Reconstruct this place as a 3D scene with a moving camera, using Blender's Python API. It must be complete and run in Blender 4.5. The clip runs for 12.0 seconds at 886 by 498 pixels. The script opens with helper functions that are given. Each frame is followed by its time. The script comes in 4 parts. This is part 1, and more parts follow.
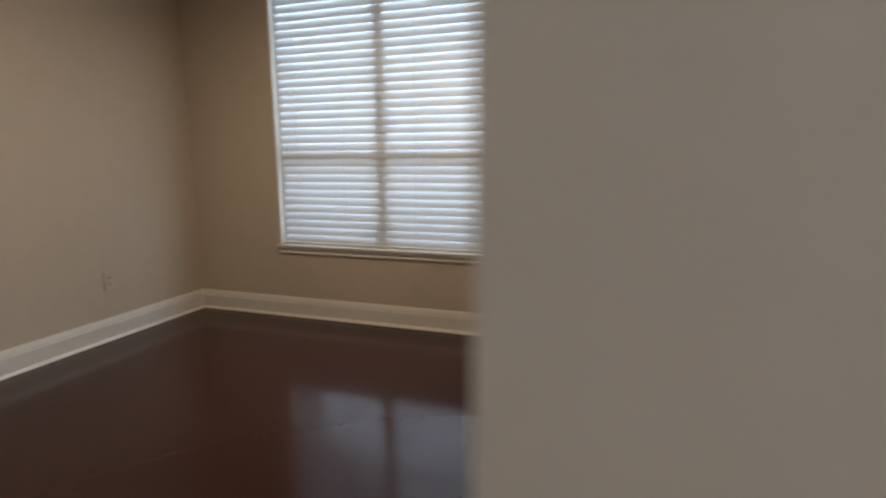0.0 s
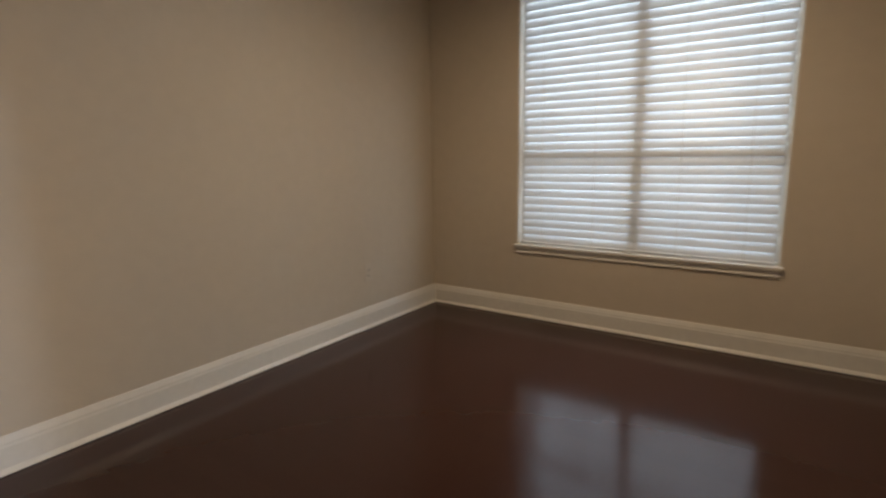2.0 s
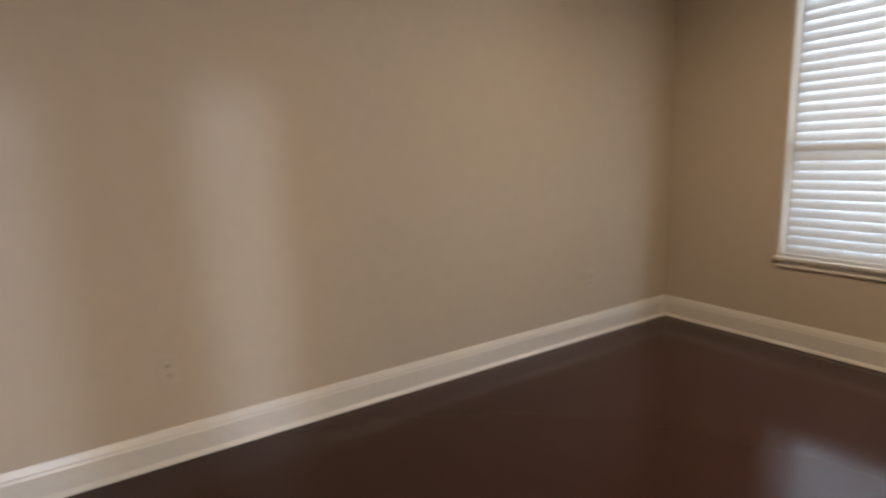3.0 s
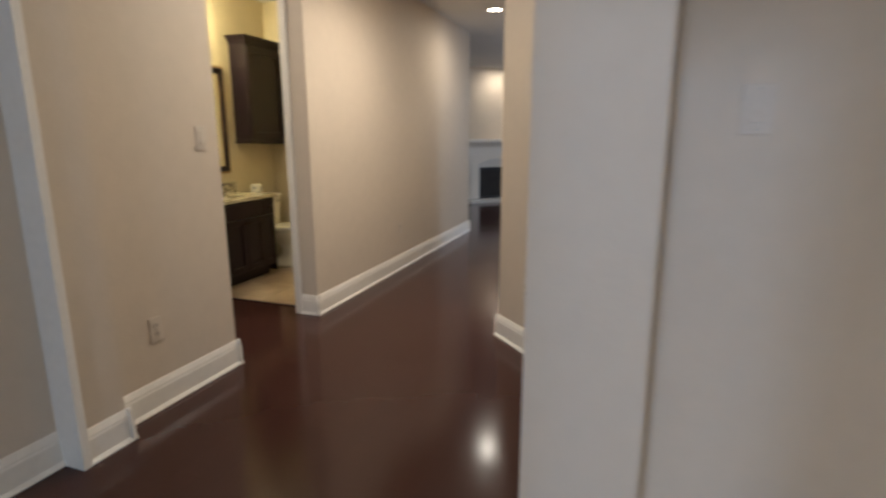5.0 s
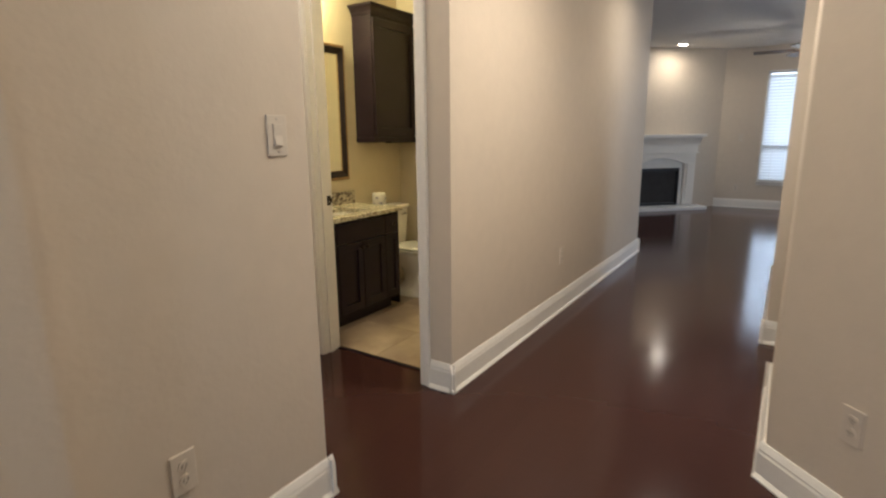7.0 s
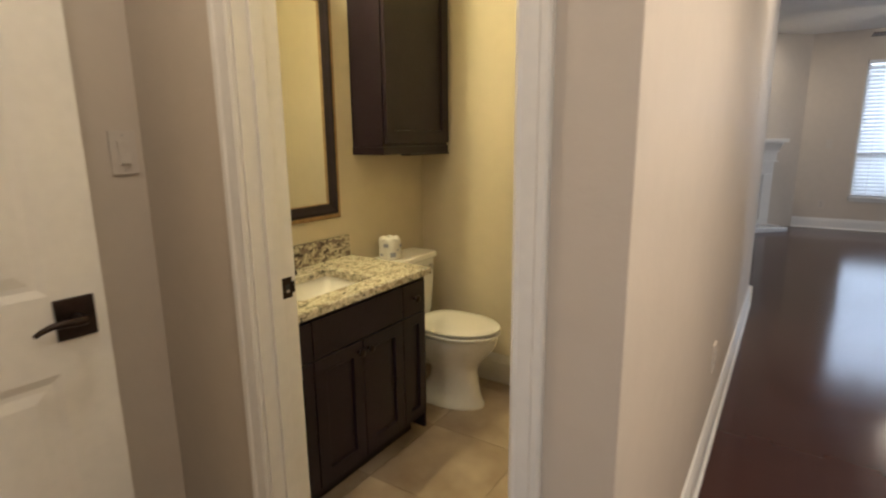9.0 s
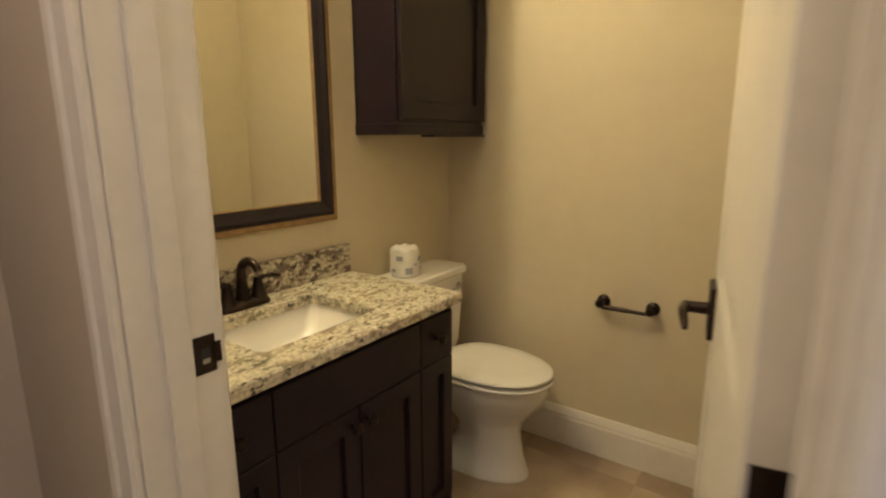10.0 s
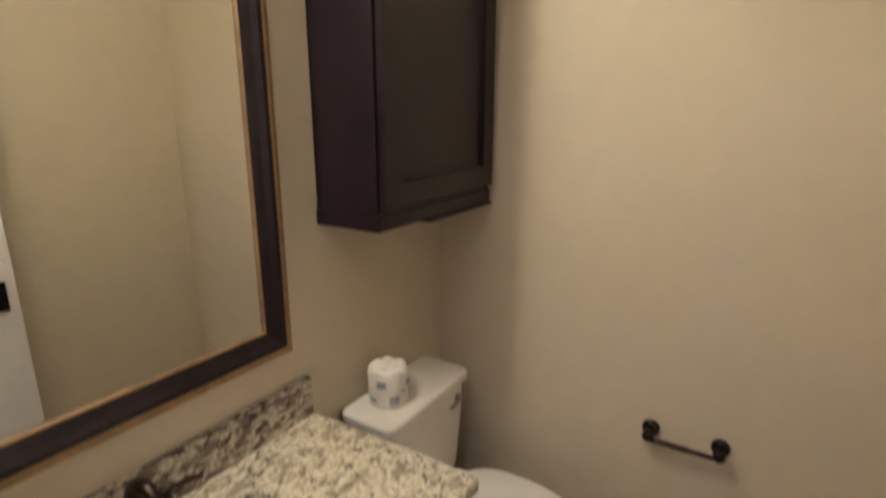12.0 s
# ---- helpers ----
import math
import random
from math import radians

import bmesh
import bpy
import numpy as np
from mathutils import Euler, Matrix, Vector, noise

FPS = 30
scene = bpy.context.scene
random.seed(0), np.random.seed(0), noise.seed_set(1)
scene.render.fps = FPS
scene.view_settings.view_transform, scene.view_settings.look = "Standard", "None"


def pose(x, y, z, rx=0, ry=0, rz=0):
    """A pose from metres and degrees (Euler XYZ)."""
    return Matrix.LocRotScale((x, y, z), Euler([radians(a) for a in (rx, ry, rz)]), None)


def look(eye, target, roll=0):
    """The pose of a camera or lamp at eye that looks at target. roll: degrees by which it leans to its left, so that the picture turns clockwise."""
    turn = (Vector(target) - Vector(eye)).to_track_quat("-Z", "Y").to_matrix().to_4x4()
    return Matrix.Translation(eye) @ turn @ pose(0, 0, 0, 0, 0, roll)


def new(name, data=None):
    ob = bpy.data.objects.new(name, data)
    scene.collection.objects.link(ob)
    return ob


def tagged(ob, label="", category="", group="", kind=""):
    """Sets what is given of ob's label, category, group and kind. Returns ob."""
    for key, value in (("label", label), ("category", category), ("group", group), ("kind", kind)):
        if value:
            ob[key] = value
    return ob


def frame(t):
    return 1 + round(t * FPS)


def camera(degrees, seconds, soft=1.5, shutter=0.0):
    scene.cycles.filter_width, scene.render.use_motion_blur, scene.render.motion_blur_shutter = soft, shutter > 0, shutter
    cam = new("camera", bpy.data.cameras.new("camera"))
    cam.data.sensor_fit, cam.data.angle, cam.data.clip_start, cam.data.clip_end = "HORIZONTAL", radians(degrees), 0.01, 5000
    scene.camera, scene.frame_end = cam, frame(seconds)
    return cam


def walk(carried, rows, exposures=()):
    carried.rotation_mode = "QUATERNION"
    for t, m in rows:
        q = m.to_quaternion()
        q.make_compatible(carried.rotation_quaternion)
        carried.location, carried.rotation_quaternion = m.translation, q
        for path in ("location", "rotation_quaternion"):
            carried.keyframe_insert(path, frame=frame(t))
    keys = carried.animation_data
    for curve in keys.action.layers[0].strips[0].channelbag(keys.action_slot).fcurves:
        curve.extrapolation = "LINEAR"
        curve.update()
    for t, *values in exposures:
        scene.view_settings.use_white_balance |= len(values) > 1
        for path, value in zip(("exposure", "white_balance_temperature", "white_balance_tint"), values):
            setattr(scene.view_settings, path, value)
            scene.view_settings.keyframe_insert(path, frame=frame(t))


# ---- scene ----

# ---- camera ----
cam = camera(80.0, 12.0, soft=2.2, shutter=0.5)
PATH = [
    (0, (2.824, -4.897, 1.164), (4.689, -4.259, 0.825), -0.4),
    (0.5, (2.798, -4.615, 1.21), (4.62, -3.877, 0.844), -0.7),
    (1, (2.799, -4.495, 1.172), (4.584, -3.66, 0.829), -0.6),
    (1.5, (2.718, -4.322, 1.179), (4.458, -3.4, 0.831), -0.5),
    (2, (2.625, -4.247, 1.202), (4.242, -3.124, 0.849), -0.9),
    (2.5, (2.674, -4.119, 1.185), (4.068, -2.729, 0.831), -1.0),
    (3, (2.716, -4.09, 1.218), (3.759, -2.42, 0.871), -2.2),
    (3.3, (2.744, -4.05, 1.199), (3.536, -2.244, 0.87), -3.0),
    (3.5, (2.667, -4.001, 1.221), (3.35, -2.154, 0.874), -2.4),
    (3.7, (2.63, -3.894, 1.237), (3.119, -1.992, 0.858), -3.8),
    (5.3, (1.999, -3.099, 1.31), (1.175, -1.327, 0.883), 0.0),
    (5.5, (1.954, -2.993, 1.281), (1.036, -1.265, 0.866), -0.7),
    (6, (1.749, -2.715, 1.317), (0.719, -1.053, 0.895), -0.5),
    (6.5, (1.526, -2.413, 1.303), (0.475, -0.765, 0.879), -0.5),
    (7, (1.293, -2.126, 1.303), (0.224, -0.49, 0.879), -0.6),
    (7.2, (1.16, -1.986, 1.312), (0.092, -0.351, 0.883), -0.2),
    (8.8, (0.228, -0.945, 1.337), (-0.829, 0.7, 0.92), 0.6),
    (9, (0.147, -0.815, 1.321), (-0.93, 0.819, 0.91), -0.6),
    (9.5, (-0.071, -0.484, 1.281), (-1.181, 1.13, 0.877), -0.5),
    (10, (-0.264, -0.282, 1.233), (-1.403, 1.311, 0.825), -0.3),
    (10.5, (-0.445, -0.153, 1.182), (-1.561, 1.427, 0.673), -0.3),
    (11, (-0.512, -0.058, 1.142), (-1.571, 1.522, 0.525), -0.5),
    (11.4, (-0.567, 0.079, 1.268), (-1.613, 1.655, 0.618), -0.3),
    (11.5, (-0.576, 0.09, 1.291), (-1.622, 1.674, 0.659), -0.3),
    (11.7, (-0.619, 0.135, 1.4), (-1.648, 1.739, 0.791), -0.2),
    (12, (-0.679, 0.167, 1.509), (-1.703, 1.81, 1.005), 0.1),
]
walk(cam, [(t, look(eye, target, roll)) for t, eye, target, roll in PATH],
     exposures=[(0.0, 0.24, 6900, 16), (0.5, 0.20, 6600, 13), (1.0, 0.20, 6550, 13), (2.2, 0.28, 7500, 17), (3.0, 0.56, 7400, 19), (3.5, 0.62, 6350, 15), (5.3, 0.56, 5750, 12), (6.0, 0.68, 5850, 12), (7.2, 0.68, 5700, 11), (9.0, 0.74, 5700, 13),
                (10.0, 0.54, 5750, 19), (10.6, 0.58, 5250, 22), (11.5, 0.62, 4750, 23), (12.0, 0.38, 4750, 31)])

# ---- world and lights ----
world = bpy.data.worlds.new("sky")
scene.world = world
world.use_nodes = True
wn, wl = world.node_tree.nodes, world.node_tree.links
sky = wn.new("ShaderNodeTexSky")
sky.sky_type, sky.sun_disc = "NISHITA", False
sky.sun_elevation, sky.sun_rotation = radians(10), radians(186)
wl.new(sky.outputs[0], wn["Background"].inputs[0])
wn["Background"].inputs[1].default_value = 0.12


def lamp(name, kind, m, energy, color, size=0.1, size_y=None, spot=None):
    data = bpy.data.lights.new(name, kind)
    data.energy, data.color = energy, color
    if kind == "AREA":
        data.shape, data.size = "RECTANGLE", size
        data.size_y = size_y or size
    elif kind == "SUN":
        data.angle = radians(2.6)
    else:
        data.shadow_soft_size = size
    if kind == "SPOT":
        data.spot_size, data.spot_blend = radians(spot), 0.9
    ob = new(name, data)
    ob.matrix_world = m
    return ob


lamp("sun", "SUN", look((0, 0, 20), (0.1, 1.0, 20 - 0.177)), 0.39, (0.52, 0.72, 1.0))
WARM, YELLOW = (1.0, 0.85, 0.64), (1.0, 0.83, 0.41)
# daylight in the window openings
lamp("dining_window_light", "AREA", look((6.55, -3.33, 1.6), (3, -3.33, 1.0)), 96, (0.58, 0.78, 1.0), 1.75, 1.9)
lamp("living_window_light", "AREA", look((1.38, 8.95, 1.5), (1.38, 5, 0.9)), 66, (0.78, 0.88, 1.0), 1.3, 1.9)
lamp("living_side_window_light", "AREA", look((4.95, 4.75, 1.5), (0, 4.75, 1.1)), 36, (0.78, 0.88, 1.0), 1.3, 1.8)
# This one shines through the added, unseen entry windows.
lamp("entry_glass_light", "AREA", look((1.5, -7.3, 1.3), (1.5, -3, 1.0)), 52, (0.54, 0.75, 1.0), 1.0, 2.0)
# bulbs of the recessed ceiling lights and their added fills, the vanity light and the fan light
# Rows after the second are unseen fill lights, added to brighten the rooms.
CANS_AND_FILLS = ((0.58, 2.72, 29), (-0.34, 7.40, 22), (1.45, -2.5, 5), (-0.72, -0.45, 10), (1.3, -5.6, 8), (0.75, -0.8, 29), (4.7, -3.4, 72), (0.9, 0.45, 112))
for cx, cy, power in CANS_AND_FILLS:
    lamp("can_or_fill_bulb", "SPOT", look((cx, cy, 2.645), (cx, cy, 0)), power, WARM, 0.085, spot=168)
for vy in (0.26, 0.43, 0.60):
    lamp("vanity_bulb", "POINT", pose(-1.50, vy, 2.33), 7.6, YELLOW, 0.05)
lamp("fan_bulb", "POINT", pose(1.42, 6.7, 2.20), 10, WARM, 0.07)


# ---- materials ----
def material(name, color, rough=0.5, metal=0.0, noise_scale=0.0, amount=0.0, bump=0.0, bump_scale=60.0, coat=0.0, spec=0.5):
    """A Principled surface; colour varies at a broad and a fine scale, with fine relief."""
    m = bpy.data.materials.new(name)
    m.use_nodes = True
    n, l = m.node_tree.nodes, m.node_tree.links
    b = n["Principled BSDF"]
    b.inputs["Base Color"].default_value = (*color, 1)
    b.inputs["Roughness"].default_value, b.inputs["Metallic"].default_value = rough, metal
    b.inputs["Coat Weight"].default_value = coat
    b.inputs["Specular IOR Level"].default_value = spec
    tc = n.new("ShaderNodeTexCoord")
    if amount:
        big, fine = n.new("ShaderNodeTexNoise"), n.new("ShaderNodeTexNoise")
        big.inputs["Scale"].default_value, fine.inputs["Scale"].default_value = noise_scale, noise_scale * 17
        big.inputs["Detail"].default_value = fine.inputs["Detail"].default_value = 4
        add, mix, ramp = n.new("ShaderNodeMath"), n.new("ShaderNodeMix"), n.new("ShaderNodeMapRange")
        add.operation, add.use_clamp = "ADD", False
        for t in (big, fine):
            l.new(tc.outputs["Object"], t.inputs["Vector"])
        l.new(big.outputs[0], add.inputs[0]), l.new(fine.outputs[0], add.inputs[1])
        ramp.inputs["From Min"].default_value, ramp.inputs["From Max"].default_value = 0.7, 1.3
        l.new(add.outputs[0], ramp.inputs["Value"])
        mix.data_type = "RGBA"
        mix.inputs[6].default_value = (*[c * (1 - amount) for c in color], 1)
        mix.inputs[7].default_value = (*[min(1, c * (1 + amount)) for c in color], 1)
        l.new(ramp.outputs[0], mix.inputs[0]), l.new(mix.outputs[2], b.inputs["Base Color"])
        rr = n.new("ShaderNodeMapRange")
        rr.inputs["To Min"].default_value, rr.inputs["To Max"].default_value = max(0, rough - 0.05), min(1, rough + 0.06)
        l.new(big.outputs[0], rr.inputs["Value"]), l.new(rr.outputs[0], b.inputs["Roughness"])
    if bump:
        t, bn = n.new("ShaderNodeTexNoise"), n.new("ShaderNodeBump")
        t.inputs["Scale"].default_value, t.inputs["Detail"].default_value = bump_scale, 3
        bn.inputs["Strength"].default_value, bn.inputs["Distance"].default_value = bump, 0.002
        l.new(tc.outputs["Object"], t.inputs["Vector"])
        l.new(t.outputs[0], bn.inputs["Height"]), l.new(bn.outputs[0], b.inputs["Normal"])
    return m


PAINT = material("wall_paint", (0.565, 0.485, 0.385), 0.55, 0, 0.8, 0.03, 0.42, 50)
BATH_PAINT = material("bath_paint", (0.60, 0.523, 0.37), 0.55, 0, 0.8, 0.03, 0.42, 50)
CEIL = material("ceiling_paint", (0.78, 0.765, 0.74), 0.9, 0, 1.0, 0.03, 0.5, 120)
TRIM = material("trim_paint", (0.74, 0.70, 0.63), 0.32, 0, 2.0, 0.04, 0.08, 25)
DOORWHITE = material("door_paint", (0.72, 0.68, 0.61), 0.38, 0, 2.0, 0.04, 0.1, 40)
ESPRESSO = material("espresso_wood", (0.0135, 0.0078, 0.0118), 0.30, 0, 5.0, 0.3, 0.08, 30, spec=0.28)
BRONZE = material("oil_rubbed_bronze", (0.035, 0.024, 0.019), 0.33, 0.85, 20, 0.4)
PORCELAIN = material("porcelain", (0.80, 0.77, 0.70), 0.07, 0, 3, 0.02, coat=0.4)
PLASTIC = material("white_plastic", (0.565, 0.50, 0.415), 0.5, 0, 4, 0.03)
GOLD = material("gold_leaf_edge", (0.32, 0.21, 0.10), 0.42, 0.55, 30, 0.3)
DARKFRAME = material("dark_frame_wood", (0.015, 0.0095, 0.0125), 0.34, 0, 12, 0.4, spec=0.3)
STEEL = material("nickel", (0.45, 0.42, 0.38), 0.3, 1.0, 20, 0.1)
ALMOND = material("almond_plate", (0.57, 0.50, 0.41), 0.35, 0, 4, 0.03)
PAPER = material("paper_wrap", (0.78, 0.75, 0.70), 0.55, 0, 30, 0.05, 0.6, 40)
INK = material("print_ink", (0.34, 0.34, 0.41), 0.6)
BLACK_AND_HOLE_SHADE = material("black_metal_and_hole_shade", (0.012, 0.012, 0.013), 0.45, 0, 8, 0.4, 0.4, 60)
BRICKDARK = material("firebox_lining", (0.03, 0.028, 0.028), 0.9, 0, 8, 0.3, 0.5, 60)
MARBLE = material("white_hearth_stone", (0.62, 0.61, 0.58), 0.25, 0, 3, 0.06)
GROUT = material("beige_grout", (0.42, 0.335, 0.24), 0.8, 0, 6, 0.1)
GRASS = material("lawn", (0.06, 0.09, 0.03), 0.95, 0, 2, 0.4, 0.6, 40)
SIDING = material("outside_brick", (0.22, 0.13, 0.09), 0.9, 0, 3, 0.3, 0.5, 40)
FANWOOD = material("fan_blade_wood", (0.06, 0.035, 0.022), 0.4, 0, 6, 0.3)


def glow(name, color, strength):
    m = bpy.data.materials.new(name)
    m.use_nodes = True
    b = m.node_tree.nodes["Principled BSDF"]
    b.inputs["Base Color"].default_value = (0.9, 0.88, 0.85, 1)
    b.inputs["Emission Color"].default_value, b.inputs["Emission Strength"].default_value = (*color, 1), strength
    return m


BULB = glow("lamp_lens", (1.0, 0.85, 0.62), 45)
SHADE = glow("frosted_shade", (1.0, 0.80, 0.48), 2.2)


def glass_material():
    m = bpy.data.materials.new("window_glass")
    m.use_nodes = True
    n, l = m.node_tree.nodes, m.node_tree.links
    n.remove(n["Principled BSDF"])
    clear, gloss, mix, fr = n.new("ShaderNodeBsdfTransparent"), n.new("ShaderNodeBsdfGlossy"), n.new("ShaderNodeMixShader"), n.new("ShaderNodeFresnel")
    gloss.inputs["Roughness"].default_value = 0.02
    l.new(fr.outputs[0], mix.inputs[0]), l.new(clear.outputs[0], mix.inputs[1]), l.new(gloss.outputs[0], mix.inputs[2])
    l.new(mix.outputs[0], n["Material Output"].inputs[0])
    return m


def mirror_material():
    m = bpy.data.materials.new("silvered_mirror")
    m.use_nodes = True
    b = m.node_tree.nodes["Principled BSDF"]
    b.inputs["Base Color"].default_value = (0.86, 0.87, 0.84, 1)
    b.inputs["Metallic"].default_value, b.inputs["Roughness"].default_value = 1.0, 0.01
    return m


def slat_material():
    """White faux-wood slats that let a little daylight through."""
    m = bpy.data.materials.new("blind_slat")
    m.use_nodes = True
    n, l = m.node_tree.nodes, m.node_tree.links
    b = n["Principled BSDF"]
    b.inputs["Base Color"].default_value, b.inputs["Roughness"].default_value = (0.77, 0.78, 0.78, 1), 0.35
    tr, mix = n.new("ShaderNodeBsdfTranslucent"), n.new("ShaderNodeMixShader")
    tr.inputs["Color"].default_value = (0.74, 0.75, 0.75, 1)
    mix.inputs[0].default_value = 0.22
    l.new(b.outputs[0], mix.inputs[1]), l.new(tr.outputs[0], mix.inputs[2])
    l.new(mix.outputs[0], n["Material Output"].inputs[0])
    return m


def wood_floor():
    """Dark, glossy, reddish hardwood: narrow planks along x with faint joints."""
    m = bpy.data.materials.new("dark_hardwood")
    m.use_nodes = True
    n, l = m.node_tree.nodes, m.node_tree.links
    b = n["Principled BSDF"]
    tc, mp = n.new("ShaderNodeTexCoord"), n.new("ShaderNodeMapping")
    l.new(tc.outputs["Object"], mp.inputs[0])
    mp.inputs["Rotation"].default_value[2] = radians(90)
    brick = n.new("ShaderNodeTexBrick")
    brick.offset, brick.squash = 0.37, 1
    for key, v in (("Color1", (0.0425, 0.0176, 0.0138, 1)), ("Color2", (0.0445, 0.0186, 0.0145, 1)), ("Mortar", (0.0430, 0.0180, 0.0140, 1)),
                   ("Scale", 1.0), ("Mortar Size", 0.0), ("Mortar Smooth", 0.3), ("Brick Width", 1.15), ("Row Height", 0.095)):
        brick.inputs[key].default_value = v
    l.new(mp.outputs[0], brick.inputs["Vector"])
    gm, grain = n.new("ShaderNodeMapping"), n.new("ShaderNodeTexNoise")
    gm.inputs["Scale"].default_value = (3, 60, 1)
    gm.inputs["Rotation"].default_value[2] = radians(90)
    l.new(tc.outputs["Object"], gm.inputs[0]), l.new(gm.outputs[0], grain.inputs["Vector"])
    grain.inputs["Scale"].default_value, grain.inputs["Detail"].default_value = 1.0, 6
    mix = n.new("ShaderNodeMix")
    mix.data_type, mix.blend_type = "RGBA", "MULTIPLY"
    mix.inputs[0].default_value = 0.12
    rg = n.new("ShaderNodeValToRGB")
    rg.color_ramp.elements[0].color, rg.color_ramp.elements[1].color = (0.55, 0.5, 0.5, 1), (1.35, 1.25, 1.2, 1)
    l.new(grain.outputs[0], rg.inputs[0]), l.new(brick.outputs["Color"], mix.inputs[6]), l.new(rg.outputs[0], mix.inputs[7])
    l.new(mix.outputs[2], b.inputs["Base Color"])
    wear, rr = n.new("ShaderNodeTexNoise"), n.new("ShaderNodeMapRange")
    wear.inputs["Scale"].default_value, wear.inputs["Detail"].default_value = 2.2, 5
    l.new(tc.outputs["Object"], wear.inputs["Vector"])
    rr.inputs["To Min"].default_value, rr.inputs["To Max"].default_value = 0.11, 0.18
    b.inputs["Specular IOR Level"].default_value = 0.24
    l.new(wear.outputs[0], rr.inputs["Value"]), l.new(rr.outputs[0], b.inputs["Roughness"])
    return m


def tile_floor():
    m = bpy.data.materials.new("beige_tile")
    m.use_nodes = True
    n, l = m.node_tree.nodes, m.node_tree.links
    b = n["Principled BSDF"]
    tc, cloud, fine, ramp = n.new("ShaderNodeTexCoord"), n.new("ShaderNodeTexNoise"), n.new("ShaderNodeTexNoise"), n.new("ShaderNodeValToRGB")
    cloud.inputs["Scale"].default_value, cloud.inputs["Detail"].default_value = 3.2, 7
    l.new(tc.outputs["Object"], cloud.inputs["Vector"])
    ramp.color_ramp.elements[0].position, ramp.color_ramp.elements[1].position = 0.35, 0.68
    ramp.color_ramp.elements[0].color, ramp.color_ramp.elements[1].color = (0.29, 0.215, 0.145, 1), (0.50, 0.40, 0.285, 1)
    l.new(cloud.outputs[0], ramp.inputs[0]), l.new(ramp.outputs[0], b.inputs["Base Color"])
    b.inputs["Roughness"].default_value = 0.34
    return m


def granite(name, flecks, cream):
    """Cream granite with flecks given as scale, threshold, end and colour."""
    m = bpy.data.materials.new(name)
    m.use_nodes = True
    n, l = m.node_tree.nodes, m.node_tree.links
    b = n["Principled BSDF"]
    tc = n.new("ShaderNodeTexCoord")
    warp, wadd = n.new("ShaderNodeTexNoise"), n.new("ShaderNodeVectorMath")
    warp.inputs["Scale"].default_value = 38
    wadd.operation = "MULTIPLY_ADD"
    wadd.inputs[1].default_value = (0.02, 0.02, 0.02)
    l.new(tc.outputs["Object"], warp.inputs["Vector"]), l.new(warp.outputs["Color"], wadd.inputs[0]), l.new(tc.outputs["Object"], wadd.inputs[2])
    base = n.new("ShaderNodeTexNoise")
    base.inputs["Scale"].default_value, base.inputs["Detail"].default_value = 90, 3
    l.new(wadd.outputs[0], base.inputs["Vector"])
    r0 = n.new("ShaderNodeValToRGB")
    r0.color_ramp.elements[0].position, r0.color_ramp.elements[1].position = 0.36, 0.60
    r0.color_ramp.elements[0].color, r0.color_ramp.elements[1].color = [(*[k * c for c in (0.70, 0.63, 0.47)], 1) for k in cream]
    l.new(base.outputs[0], r0.inputs[0])
    last = r0.outputs[0]
    for scale, lo, hi, colour in flecks:
        mpn = n.new("ShaderNodeMapping")
        mpn.inputs["Rotation"].default_value = (0.3, 0.2, 0.6)
        mpn.inputs["Scale"].default_value = (1.0, 0.5, 1.0)
        mpn.inputs["Location"].default_value = (scale, 0.4 * scale, 0)
        t, r, mx = n.new("ShaderNodeTexNoise"), n.new("ShaderNodeMapRange"), n.new("ShaderNodeMix")
        t.inputs["Scale"].default_value, t.inputs["Detail"].default_value = scale, 2.5
        l.new(wadd.outputs[0], mpn.inputs[0]), l.new(mpn.outputs[0], t.inputs["Vector"])
        r.inputs["From Min"].default_value, r.inputs["From Max"].default_value = lo, hi
        l.new(t.outputs[0], r.inputs["Value"])
        mx.data_type = "RGBA"
        mx.inputs[7].default_value = (*colour, 1)
        l.new(r.outputs[0], mx.inputs[0]), l.new(last, mx.inputs[6])
        last = mx.outputs[2]
    l.new(last, b.inputs["Base Color"])
    b.inputs["Roughness"].default_value = 0.16
    return m


GLASS, MIRROR, SLAT, WOODFLOOR, TILE = glass_material(), mirror_material(), slat_material(), wood_floor(), tile_floor()
GRANITE = granite("speckled_granite", ((58, 0.55, 0.64, (0.25, 0.23, 0.16)), (84, 0.60, 0.67, (0.10, 0.088, 0.075)), (44, 0.57, 0.66, (0.33, 0.27, 0.19))), (0.62, 1.0))
# Same stone as the countertop; the backsplash's shade is mixed into its colours.
GRANITE_SHADED = granite("shaded_granite", ((52, 0.49, 0.58, (0.17, 0.135, 0.105)), (62, 0.55, 0.63, (0.062, 0.048, 0.042)), (36, 0.57, 0.66, (0.16, 0.12, 0.095))), (0.45, 0.86))


# ---- mesh helpers ----
def box(bm, x0, x1, y0, y1, z0, z1, bevel=0.0, seg=2):
    """Adds a box to bm, with rounded edges where bevel is given."""
    made = bmesh.ops.create_cube(bm, size=1)
    vs = made["verts"]
    bmesh.ops.scale(bm, vec=(x1 - x0, y1 - y0, z1 - z0), verts=vs)
    bmesh.ops.translate(bm, vec=((x0 + x1) / 2, (y0 + y1) / 2, (z0 + z1) / 2), verts=vs)
    if bevel:
        es = list({e for v in vs for e in v.link_edges})
        bmesh.ops.bevel(bm, geom=es, offset=bevel, segments=seg, profile=0.7, affect="EDGES")
    return bm


